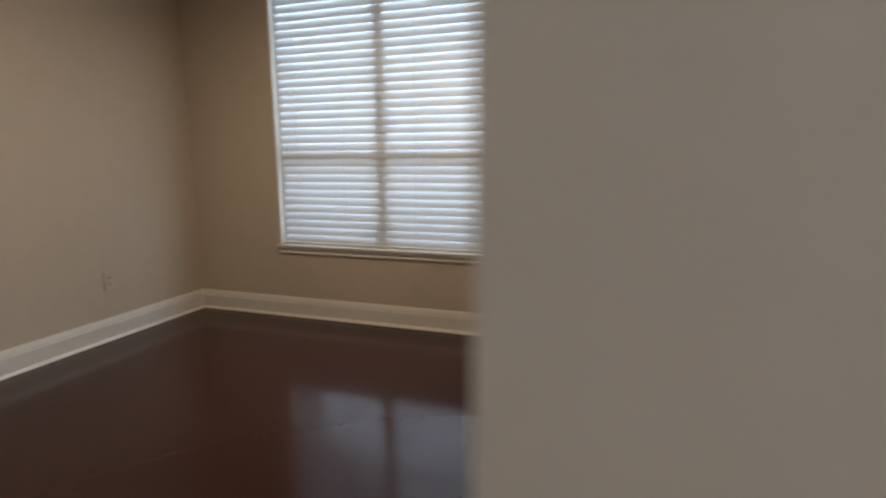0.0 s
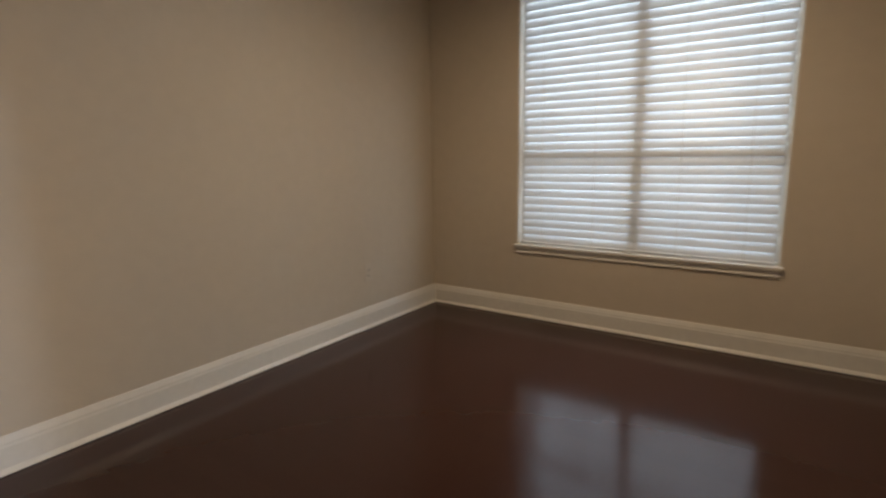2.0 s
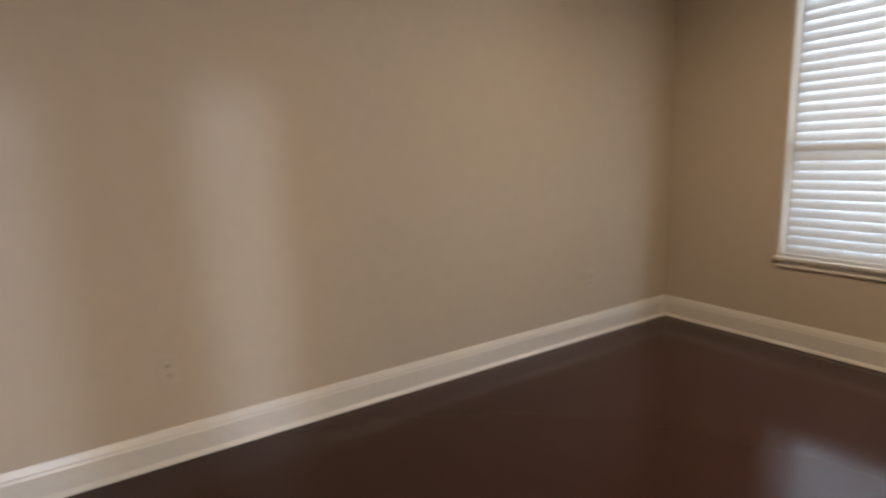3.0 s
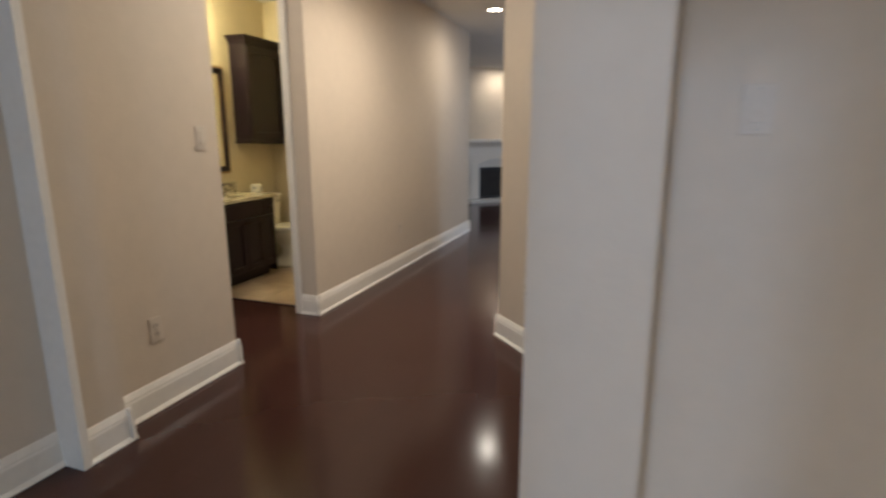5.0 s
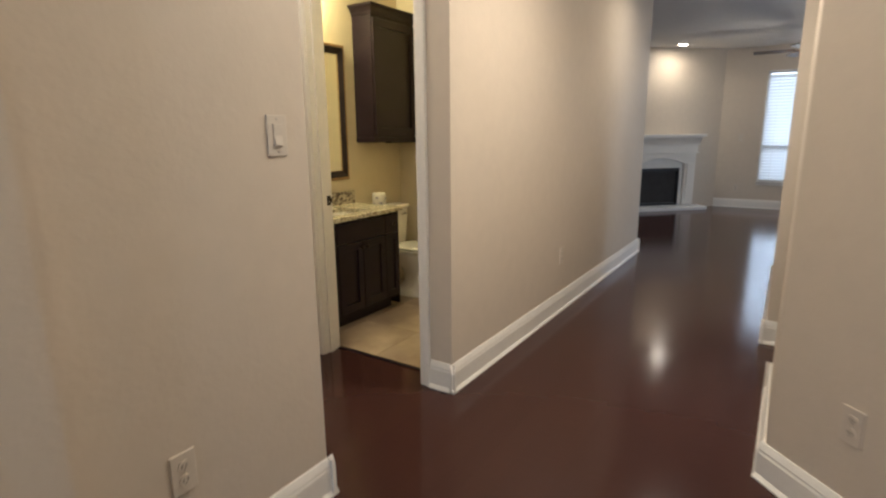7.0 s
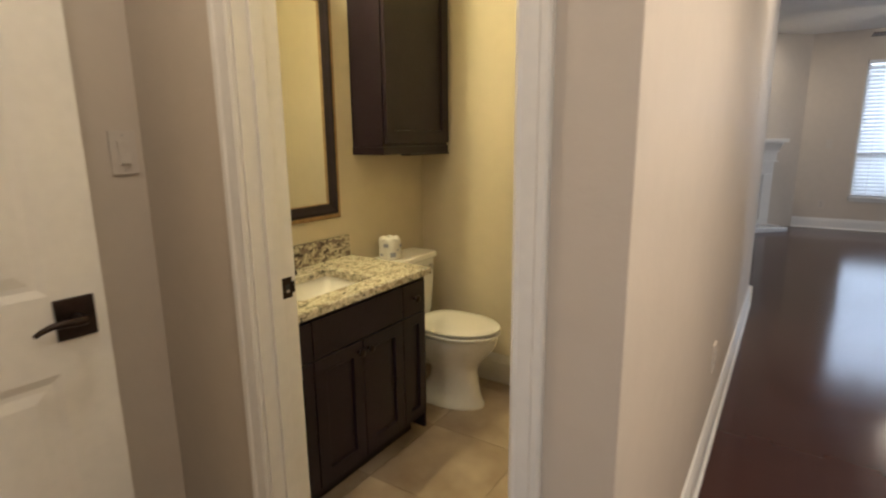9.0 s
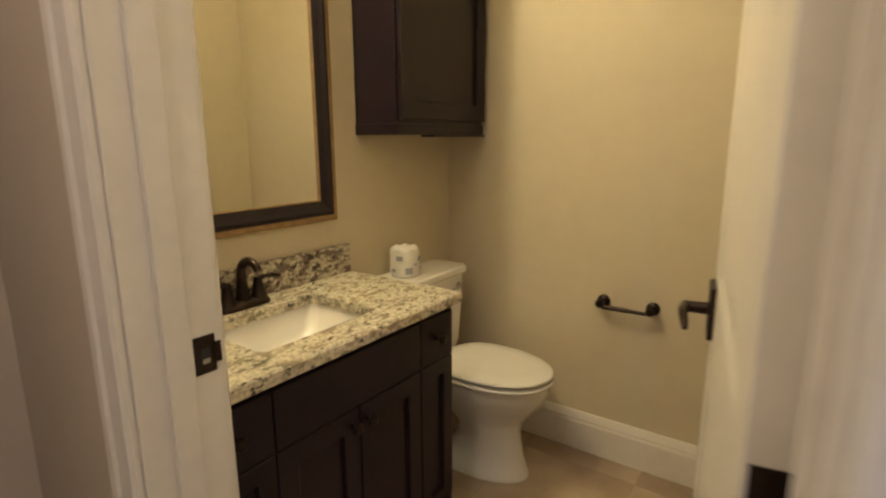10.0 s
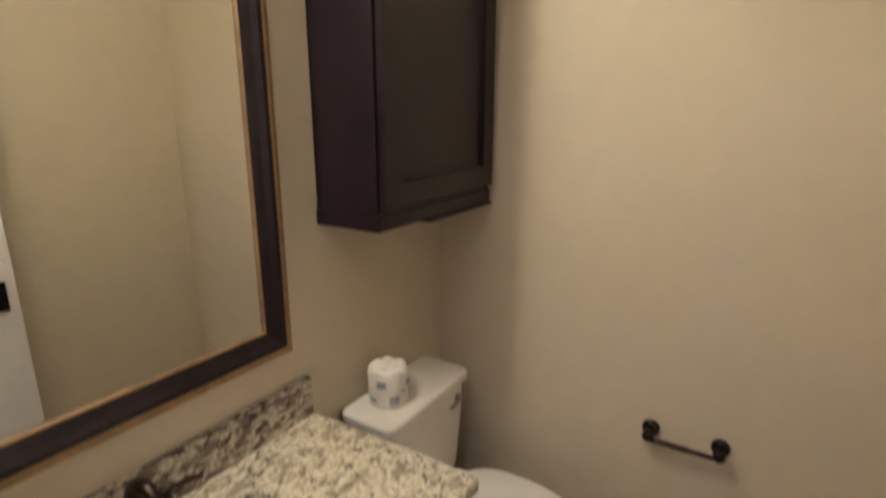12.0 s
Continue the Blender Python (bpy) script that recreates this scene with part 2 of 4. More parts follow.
def boxes(*rows, bevel=0.0):
    bm = bmesh.new()
    for r in rows:
        box(bm, *r, bevel=bevel)
    return bm


def cyl(bm, a, b, r0, r1=None, seg=20):
    """A closed round bar from a to b."""
    a, b = Vector(a), Vector(b)
    made = bmesh.ops.create_cone(bm, cap_ends=True, segments=seg, radius1=r0, radius2=r0 if r1 is None else r1, depth=(b - a).length)
    turn = (b - a).to_track_quat("Z", "Y").to_matrix().to_4x4()
    bmesh.ops.transform(bm, matrix=Matrix.Translation((a + b) / 2) @ turn, verts=made["verts"])
    return bm


def loft(bm, rings, cap=True):
    """Skins closed rings of equally many points."""
    vs = [[bm.verts.new(p) for p in ring] for ring in rings]
    k = len(vs[0])
    for lo, hi in zip(vs, vs[1:]):
        for i in range(k):
            bm.faces.new((lo[i], lo[(i + 1) % k], hi[(i + 1) % k], hi[i]))
    if cap:
        bm.faces.new(vs[0][::-1]), bm.faces.new(vs[-1])
    return bm


def tube(bm, points, radii, seg=14):
    """A round tube along points."""
    points = [Vector(p) for p in points]
    rings = []
    for i, p in enumerate(points):
        way = (points[min(i + 1, len(points) - 1)] - points[max(i - 1, 0)]).normalized()
        side = way.cross(Vector((0.1, 1, 0.05))).normalized()
        up = side.cross(way)
        rings.append([p + radii[i] * (math.cos(6.28319 * k / seg) * side + math.sin(6.28319 * k / seg) * up) for k in range(seg)])
    return loft(bm, rings)


def part(name, bm, mat, parent=None, label="", smooth=False):
    """Links a bmesh as one mesh object under a thing or a part."""
    bmesh.ops.recalc_face_normals(bm, faces=bm.faces)
    me = bpy.data.meshes.new(name)
    bm.to_mesh(me), bm.free()
    me.materials.append(mat)
    if smooth:
        for p in me.polygons:
            p.use_smooth = True
        me.set_sharp_from_angle(angle=radians(40))
    ob = new(name, me)
    if parent:
        ob.parent = parent
    return tagged(ob, label) if label else ob


def structure(name, bm, mat, label):
    return tagged(part(name, bm, mat), label, kind="structure")


def thing(name, label, category, m=None, group=""):
    e = new(name)
    e.empty_display_size = 0.1
    if m is not None:
        e.matrix_world = m
    return tagged(e, label, category, group)


# ---- floors and ceilings ----
H = 2.66
for name, area in (("floor_front", (-0.12, 6.2, -7.1, 0.135)), ("floor_hall", (-0.09, 4.6, 0.135, 8.5)), ("floor_living", (-2.65, -0.09, 3.83, 8.5)), ("floor_recess", (-1.5, -0.12, -0.98, 0.135))):
    structure(name, boxes((*area, -0.1, 0)), WOODFLOOR, "dark glossy reddish-brown hardwood floor")
structure("floor_tile_base", boxes((-1.7, -0.1, 0.137, 1.7, -0.1, -0.004)), GROUT, "grout bed under the bathroom tiles")
structure("ceiling_main", boxes((-1.75, 6.3, -7.2, 0.0, H, H + 0.1), (-2.7, 4.7, 0.0, 8.6, H, H + 0.1)), CEIL, "flat matt off-white ceiling")
ground = structure("ground", boxes((-60, 80, -60, 80, -0.5, -0.3)), GRASS, "lawn around the house")


# ---- walls ----
def wall(name, rows, mat=PAINT, label="warm beige painted drywall wall"):
    return structure(name, boxes(*rows), mat, label)


def holed_wall(name, along, depth, span, hole, z0, z1, label="warm beige painted drywall wall with a window opening"):
    """A wall along x or y with one opening through it, in one mesh."""
    def rect(d, u0, u1, lo, hi):
        return [((u, d, z) if along == "x" else (d, u, z)) for u, z in ((u0, lo), (u1, lo), (u1, hi), (u0, hi))]
    first = rect(depth[0], *span, 0, H)
    bm = loft(bmesh.new(), [first, rect(depth[1], *span, 0, H), rect(depth[1], *hole, z0, z1), rect(depth[0], *hole, z0, z1), first], cap=False)
    bmesh.ops.remove_doubles(bm, verts=bm.verts, dist=0.0001)
    return structure(name, bm, PAINT, label)


wall("wall_hall_west_a", [(-0.13, -0.014, -7.1, -0.918, 0, H)])
wall("wall_recess_south", [(-1.54, -0.13, -1.03, -0.918, 0, H)])
wall("wall_recess_west", [(-1.54, -1.42, -0.918, 0, 0, H)])
DX0, DX1, DH = -0.961, -0.247, 2.44
wall("wall_bath_south", [(-1.71, DX0 - 0.02, 0, 0.122, 0, H), (DX1 + 0.02, -0.049, 0, 0.122, 0, H), (DX0 - 0.02, DX1 + 0.02, 0, 0.122, DH + 0.02, H)])
wall("wall_hall_west_b", [(-0.10, -0.049, 0.122, 3.88, 0, H)])
wall("wall_bath_east", [(-0.14, -0.102, 0.124, 1.735, 0, H)], BATH_PAINT, "cream painted bathroom wall")
wall("wall_bath_west", [(-1.71, -1.59, 0.124, 1.735, 0, H)], BATH_PAINT, "cream painted bathroom wall behind the mirror")
wall("wall_bath_north", [(-1.59, -0.14, 1.615, 1.735, 0, H)], BATH_PAINT, "cream painted bathroom wall")
wall("wall_bath_lining", [(-1.59, DX0 - 0.03, 0.122, 0.126, 0, H)], BATH_PAINT, "cream painted bathroom wall")
wall("wall_pilaster_west", [(-0.014, 0.090, -1.920, -1.730, 0, H)])
wall("wall_column_east", [(1.905, 2.155, -2.185, -1.71, 0, H)])
wall("wall_hall_east", [(2.03, 2.14, -1.71, -0.67, 0, H)])
bm = bmesh.new()
lo = [(1.325, 0.035), (2.03, -0.67), (2.14, -0.67), (2.14, -0.60), (1.445, 0.08), (1.445, 0.10), (1.325, 0.10)]
loft(bm, [[(x, y, z) for x, y in lo] for z in (0, H)])
structure("wall_hall_angled", bm, PAINT, "warm beige painted wall set at an angle")
wall("wall_hall_east_b", [(1.325, 1.445, 0.10, 0.87, 0, H)])
wall("wall_hall_east_c", [(1.27, 1.39, 1.58, 3.2, 0, H), (1.39, 4.6, 3.08, 3.2, 0, H)])
wall("wall_alcove", [(2.4, 2.52, 0.0, 3.08, 0, H), (1.42, 2.4, 0.0, 0.1, 0, H)])
wall("wall_dining_north", [(2.155, 6.085, -1.754, -1.64, 0, H)])
WY0, WY1, WZ0, WZ1 = -4.15, -2.51, 0.545, 2.38
holed_wall("wall_dining_east", "y", (6.085, 6.22), (-4.97, -1.64), (WY0, WY1), WZ0 - 0.02, WZ1)
wall("wall_dining_south", [(3.05, 6.085, -4.97, -4.834, 0, H)])
wall("wall_entry_east", [(3.05, 3.17, -7.1, -4.97, 0, H)])
# Openings out of view, cut to let light bands reach the dining wall.
wall("wall_entry_south", [(-0.13, 1.35, -7.2, -7.1, 0, H), (2.02, 2.42, -7.2, -7.1, 0, H), (2.85, 3.17, -7.2, -7.1, 0, H), (1.35, 2.02, -7.2, -7.1, 0, 0.12), (2.42, 2.85, -7.2, -7.1, 0, 0.12), (1.35, 2.02, -7.2, -7.1, 2.6, H), (2.42, 2.85, -7.2, -7.1, 2.6, H)])
wall("wall_living_south", [(-2.7, -0.10, 3.78, 3.88, 0, H)])
wall("wall_living_west", [(-2.7, -2.6, 3.9, 8.5, 0, H)])
LX0, LX1, LZ0, LZ1 = 0.83, 1.88, 0.46, 2.27
holed_wall("wall_living_north", "x", (8.4, 8.52), (-2.7, 4.7), (LX0, LX1), LZ0, LZ1, "pale beige living room wall with a window opening")
SY_A, SY_B = 4.1, 5.4
holed_wall("wall_living_east", "y", (4.6, 4.7), (3.08, 8.4), (SY_A, SY_B), LZ0, LZ1, "pale beige living room side wall with a window opening")
bm = bmesh.new()
loft(bm, [[(x, y, z) for x, y in ((0.2, 8.4), (-2.6, 5.6), (-2.6, 5.75), (0.05, 8.4))] for z in (0, H)])
structure("wall_fireplace", bm, PAINT, "pale beige chimney wall across the room corner")


# ---- baseboards ----
def baseboard(a, b, h=0.152, shoe=0.027, label="tall white moulded baseboard"):
    """From a to b on the floor, with the room on its right-hand side."""
    a, b = Vector((*a, 0)), Vector((*b, 0))
    out = (b - a).normalized().cross(Vector((0, 0, 1)))
    prof = [(0.0, 0.002), (shoe, 0.002), (shoe, 0.008), (min(shoe, 0.018), 0.022), (0.016, 0.024), (0.016, h - 0.045), (0.013, h - 0.034), (0.013, h - 0.028), (0.007, h - 0.008), (0.004, h), (0.0, h)]
    bm = bmesh.new()
    loft(bm, [[p + out * d + Vector((0, 0, z)) for d, z in prof] for p in (a, b)])
    structure("baseboard", bm, TRIM, label)


T = 0.027
W1, A1, B1 = -0.014, -0.918, -0.049
RUNS = [((W1, -7.1), (W1, -1.92)), ((0.090, -1.92 - T), (0.090, -1.73 + T)), ((0.09 + T, -1.73), (W1, -1.73)), ((W1, -1.73), (W1, A1 + T)), ((W1 + T, A1), (-1.27, A1)),
        ((-1.42, A1), (-1.42, 0)), ((-1.42, 0), (DX0 - 0.069, 0)), ((DX1 + 0.069, 0), (B1 + T, 0)), ((B1, -T), (B1, 3.88 + T)), ((B1 + T, 3.88), (-2.6, 3.88)),
        ((1.325, 0.87), (1.325, 0.035)), ((1.313, 0.047), (2.03, -0.67)), ((2.03, -0.67), (2.03, -1.71)), ((1.905, -1.71 + T), (1.905, -2.185 - T)), ((1.905 - T, -2.185), (2.155 + T, -2.185)), ((2.155, -2.185 - T), (2.155, -1.754)),
        ((2.155, -1.754), (6.085, -1.754)), ((6.085, -1.754), (6.085, -4.834)), ((6.085, -4.834), (3.05 - T, -4.834)), ((3.05, -4.834 + T), (3.05, -7.1)),
        ((1.27, 3.2 + T), (1.27, 1.58 - T)), ((1.27 - T, 1.58), (1.39, 1.58)), ((4.6, 3.2), (1.27 - T, 3.2)), ((0.2, 8.4), (4.6, 8.4)), ((1.445, 0.87), (1.325 - T, 0.87)), ((4.6, 8.4), (4.6, 3.2)), ((-2.6, 5.6), (-1.45, 6.75)),
        ((-1.59, 1.615), (-0.14, 1.615)), ((-0.14, 1.615), (-0.14, 0.9)), ((-1.59, 1.0), (-1.59, 1.615)), ((2.4, 3.08), (2.4, 0.1))]
for a, b in RUNS:
    if a[1] > 0.5 and -1.6 < b[0] < -0.13 and b[1] < 1.7:
        baseboard(a, b, 0.162, 0.0161, "white baseboard of the bathroom")
    else:
        baseboard(a, b)
structure("trim_opening_liner", boxes((-0.013, 0.117, -1.955, -1.9205, 0.0, H), bevel=0.003), TRIM, "white trim board on the side of the opening")
structure("trim_window_liner", boxes((6.09, 6.135, WY0, WY0 + 0.008, WZ0, WZ1), (6.09, 6.135, WY1 - 0.008, WY1, WZ0, WZ1), (6.09, 6.135, WY0 + 0.008, WY1 - 0.008, WZ1 - 0.008, WZ1)), TRIM, "white painted window jamb boards")


# ---- windows with blinds ----
def window(name, m, w, z0, z1, mullions, rail, label):
    """A double-hung window in its wall: local x across, y into the room, z up."""
    top = thing(name, label, "window", m)
    top["kind"] = "structure"
    bm = boxes((-w / 2, -w / 2 + 0.05, -0.10, -0.05, z0, z1), (w / 2 - 0.05, w / 2, -0.10, -0.05, z0, z1), (-w / 2 + 0.05, w / 2 - 0.05, -0.10, -0.05, z0, z0 + 0.05), (-w / 2 + 0.05, w / 2 - 0.05, -0.10, -0.05, z1 - 0.05, z1))
    part("window_frame", bm, TRIM, top)
    for mx in mullions:
        part("mullion", boxes((mx - 0.036, mx + 0.036, -0.105, -0.045, z0 + 0.05, z1 - 0.05), bevel=0.004), TRIM, top)
    edges = [-w / 2 + 0.05, *[v for mx in mullions for v in (mx - 0.036, mx + 0.036)], w / 2 - 0.05]
    for x0, x1 in zip(edges[::2], edges[1::2]):
        part("meeting_rail", boxes((x0, x1, -0.098, -0.052, rail - 0.03, rail + 0.03), bevel=0.003), TRIM, top)
        for a, b in ((z0 + 0.05, rail - 0.03), (rail + 0.03, z1 - 0.05)):
            pane = part("pane", boxes((x0, x1, -0.078, -0.074, a, b)), GLASS, top)
            pane.visible_shadow = False
    return top


def sill(m, w, z, label):
    top = thing("window_sill", label, "window sill", m)
    part("stool", boxes((-w / 2 - 0.014, w / 2 + 0.014, -0.05, 0.030, z - 0.018, z), bevel=0.006), TRIM, top)
    part("apron", boxes((-w / 2, w / 2, 0.0, 0.010, z - 0.062, z - 0.018), (-w / 2, w / 2, 0.0, 0.017, z - 0.036, z - 0.018), (-w / 2, w / 2, 0.0, 0.014, z - 0.062, z - 0.053), bevel=0.003), TRIM, top)
    return top


def blind(m, w, z0, z1, pitch, tilt, y, label):
    """Horizontal slats on ladder cords, with head rail and bottom rail."""
    top = thing("window_blind", label, "window blind", m)
    part("head_rail", boxes((-w / 2, w / 2, y - 0.03, y + 0.03, z1 - 0.05, z1), bevel=0.004), SLAT, top)
    part("bottom_rail", boxes((-w / 2, w / 2, y - 0.026, y + 0.026, z0, z0 + 0.018), bevel=0.004), SLAT, top)
    bm = bmesh.new()
    rings = []
    for x in (-w / 2 + 0.004, w / 2 - 0.004):
        ring = []
        for s in range(7):
            u = -1 + s / 3
            ring.append((x, 0.0305 * u, 0.003 * (1 - u * u) + 0.0013))
        for s in range(6, -1, -1):
            u = -1 + s / 3
            ring.append((x, 0.0305 * u, 0.003 * (1 - u * u) - 0.0013))
        rings.append(ring)
    loft(bm, rings)
    bmesh.ops.rotate(bm, verts=bm.verts, cent=(0, 0, 0), matrix=Matrix.Rotation(radians(tilt), 3, "X"))
    first = part("slat", bm, SLAT, top, smooth=True)
    z = z0 + 0.045
    first.location = (0, y, z)
    while z + pitch < z1 - 0.06:
        z += pitch
        more = new("slat", first.data)
        more.parent = top
        more.location = (0, y, z)
        more.rotation_euler[1] = random.uniform(-0.0006, 0.0006)
        more.rotation_euler[0] = random.uniform(-0.008, 0.008)
    for cx in (-w / 2 + 0.16, -w / 6, w / 6, w / 2 - 0.16):
        bm = bmesh.new()
        for dy in (-0.027, 0.027):
            cyl(bm, (cx, y + dy, z0 + 0.01), (cx, y + dy, z1 - 0.04), 0.0011, seg=6)
        part("ladder_cord", bm, PLASTIC, top)
    return top


M1 = pose(6.085, (WY0 + WY1) / 2, 0, 0, 0, 90)
window("window_1", M1, WY1 - WY0, WZ0, WZ1, [0.0], 1.19, "white twin double-hung window behind a lowered blind")
sill(M1, WY1 - WY0, WZ0 + 0.004, "white moulded window sill with apron below the blind")
blind(M1, WY1 - WY0 - 0.052, WZ0 + 0.006, WZ1, 0.0545, -70, -0.030, "white two-inch slat blind, lowered and nearly closed")
M2 = pose((LX0 + LX1) / 2, 8.4, 0, 0, 0, 180)
window("window_2", M2, LX1 - LX0, LZ0, LZ1, [], 1.06, "white double-hung living room window behind a blind")
sill(M2, LX1 - LX0, LZ0 + 0.004, "white living room window sill")
blind(M2, LX1 - LX0 - 0.03, LZ0 + 0.02, LZ1, 0.05, -53, -0.024, "white slat blind lowered over the living room window")
window("window_5", pose(4.6, (SY_A + SY_B) / 2, 0, 0, 0, 90), SY_B - SY_A, LZ0, LZ1, [], 1.06, "white double-hung side window of the living room")
# Unseen entry windows, added so that the sun throws bands on the dining wall.
window("window_3", pose(1.685, -7.1, 0, 0, 0, 0), 0.67, 0.12, 2.6, [], 2.51, "tall narrow white entry window, added out of view to shape light bands")
window("window_4", pose(2.635, -7.1, 0, 0, 0, 0), 0.43, 0.12, 2.6, [], 2.51, "tall narrow white entry window, added out of view to shape light bands")


# ---- small fittings on the walls ----
def plate(m, kind, label):
    """A wall plate: local x across, y out of the wall, z up from its middle."""
    top = thing("light_switch" if kind == "switch" else "power_outlet", label, kind, m)
    part("cover_plate", boxes((-0.036, 0.036, 0, 0.006, -0.06, 0.06), bevel=0.0025), PLASTIC if kind == "switch" else ALMOND, top)
    if kind == "switch":
        bm = boxes((-0.0165, 0.0165, 0.005, 0.009, -0.033, 0.033), bevel=0.001)
        part("rocker_frame", bm, PLASTIC, top)
        bm = bmesh.new()
        loft(bm, [[(x, 0.008, -0.029), (x, 0.0135, -0.029), (x, 0.0095, 0.0), (x, 0.010, 0.029), (x, 0.008, 0.029)] for x in (-0.0135, 0.0135)])
        part("rocker", bm, PLASTIC, top)
    else:
        for dz in (-0.021, 0.021):
            bm = bmesh.new()
            cyl(bm, (0, 0.004, dz), (0, 0.0085, dz), 0.0165, seg=24)
            sock = part("socket", bm, ALMOND, top)
            # Raised near-black blocks stand in for the shade inside the slots.
            part("slot_shade", boxes((-0.0075, -0.0045, 0.0083, 0.009, dz - 0.004, dz + 0.006), (0.0045, 0.0075, 0.0083, 0.009, dz - 0.004, dz + 0.006), (-0.002, 0.002, 0.0083, 0.009, dz - 0.011, dz - 0.007)), BLACK_AND_HOLE_SHADE, sock)
    for dz in (-0.048, 0.048) if kind == "switch" else (0.0,):
        bm = bmesh.new()
        cyl(bm, (0, 0.005, dz), (0, 0.0075, dz), 0.003, seg=10)
        part("screw", bm, STEEL, top)
    return top


EAST, NORTH, SOUTH, WEST = -90, 0, 180, 90      # the way that a plate faces: +x, +y, -y, -x
plate(pose(W1, -1.037, 1.305, 0, 0, EAST), "switch", "white rocker switch on the beige hall wall")
plate(pose(W1, -2.16, 1.315, 0, 0, EAST), "switch", "white rocker switch on the wall by the entry")
plate(pose(2.375, -1.754, 1.37, 0, 0, SOUTH), "switch", "white rocker switch on the dining room wall")
plate(pose(-1.42, -0.054, 1.29, 0, 0, EAST), "switch", "white rocker switch beside the bathroom door")
plate(pose(0.53, 8.4, 1.19, 0, 0, SOUTH), "switch", "white switch beside the living room window")
for x, y, z, a, what in ((W1, -1.441, 0.404, EAST, "beige hall wall"), (B1, 1.515, 0.42, EAST, "far part of the hall wall"), (2.835, -1.754, 0.40, SOUTH, "dining room wall"),
                         (5.29, -1.754, 0.395, SOUTH, "dining room wall near the window"), (1.5445, -0.1845, 0.40, 135, "angled hall wall"), (0.53, 8.4, 0.345, SOUTH, "living room wall"), (3.86, -4.834, 0.40, NORTH, "dining room side wall")):
    plate(pose(x, y, z, 0, 0, a), "outlet", "white power outlet low on the " + what)


def can_or_fill_light(x, y):
    top = thing("recessed_or_fill_light", "round recessed ceiling light with white trim ring, lit; all but two are added fills", "ceiling light", pose(x, y, H))
    bm = bmesh.new()
    rings = [[(r * math.cos(6.28319 * k / 32), r * math.sin(6.28319 * k / 32), z) for k in range(32)] for r, z in ((0.088, 0.001), (0.086, -0.007), (0.070, -0.009), (0.064, -0.004), (0.064, 0.001))]
    loft(bm, rings, cap=False)
    part("trim_ring", bm, TRIM, top, smooth=True)
    bm = bmesh.new()
    cyl(bm, (0, 0, -0.0035), (0, 0, -0.001), 0.0635, seg=32)
    lens = part("lens", bm, BULB, top)
    lens.visible_shadow = False


# Only the first two fixtures are known; the rest house the added fills.
for x, y, _ in CANS_AND_FILLS:
    can_or_fill_light(x, y)


# ---- fireplace across the living room corner ----
# local x along the wall, local y into the wall
FM = Matrix(((-0.70711, -0.70711, 0, 0.2), (-0.70711, 0.70711, 0, 8.4), (0, 0, 1, 0), (0, 0, 0, 1)))
fp = thing("fireplace", "white painted mantel fireplace with a dark firebox and white hearth", "fireplace", FM)
U0, U1, FT = 0.77, 1.53, 0.70
UM = (U0 + U1) / 2
part("surround_leg", boxes((0.50, U0 - 0.06, -0.10, -0.001, 0.062, 0.95), (0.535, U0 - 0.10, -0.115, -0.10, 0.14, 0.78), bevel=0.004), TRIM, fp)
part("surround_leg", boxes((U1 + 0.06, 1.80, -0.10, -0.001, 0.062, 0.95), (U1 + 0.10, 1.765, -0.115, -0.10, 0.14, 0.78), bevel=0.004), TRIM, fp)
bm = bmesh.new()
n_arc = 16
arc = [(U0 - 0.06 + (U1 - U0 + 0.12) * k / n_arc, 0.77 + 0.105 * math.sin(math.pi * k / n_arc)) for k in range(n_arc + 1)]
loft(bm, [[(u, y, z) for u, z in arc] + [(U1 + 0.06, y, 0.95), (U0 - 0.06, y, 0.95)] for y in (-0.10, -0.001)])
part("arched_header", bm, TRIM, fp)
part("frieze", boxes((0.48, 1.82, -0.115, -0.001, 0.95, 1.10), (0.46, 1.84, -0.13, -0.115, 1.085, 1.10), (0.46, 1.84, -0.13, -0.115, 0.95, 0.965), bevel=0.003), TRIM, fp)
bm = bmesh.new()
prof = [(-0.001, 1.10), (-0.13, 1.10), (-0.14, 1.13), (-0.165, 1.17), (-0.19, 1.195), (-0.19, 1.215), (-0.001, 1.215)]
loft(bm, [[(u, y, z) for y, z in prof] for u in (0.47, 1.83)])
part("crown_moulding", bm, TRIM, fp)
part("mantel_shelf", boxes((0.42, 1.88, -0.235, -0.001, 1.216, 1.268), bevel=0.008), TRIM, fp)
part("tile_surround", boxes((U0 - 0.059, U0, -0.06, -0.001, 0.062, FT), (U1, U1 + 0.059, -0.06, -0.001, 0.062, FT), (U0 - 0.059, U1 + 0.059, -0.06, -0.001, FT, 0.90)), MARBLE, fp)
part("firebox", boxes((U0, U1, -0.012, -0.002, 0.062, FT)), BRICKDARK, fp, "black firebox lining")
part("firebox_frame", boxes((U0, U0 + 0.03, -0.055, -0.012, 0.062, FT), (U1 - 0.03, U1, -0.055, -0.012, 0.062, FT), (U0 + 0.03, U1 - 0.03, -0.055, -0.012, FT - 0.06, FT), (U0 + 0.03, U1 - 0.03, -0.055, -0.012, 0.062, 0.10), bevel=0.002), BLACK_AND_HOLE_SHADE, fp, "black metal firebox frame")
part("hearth", boxes((0.40, 1.90, -0.36, -0.001, 0.001, 0.06), bevel=0.006), MARBLE, fp, "raised white stone hearth")

# ---- ceiling fan ----
fan = thing("ceiling_fan", "dark-bladed ceiling fan with a lit globe, at rest", "ceiling fan", pose(1.36, 6.7, 0))
bm = bmesh.new()
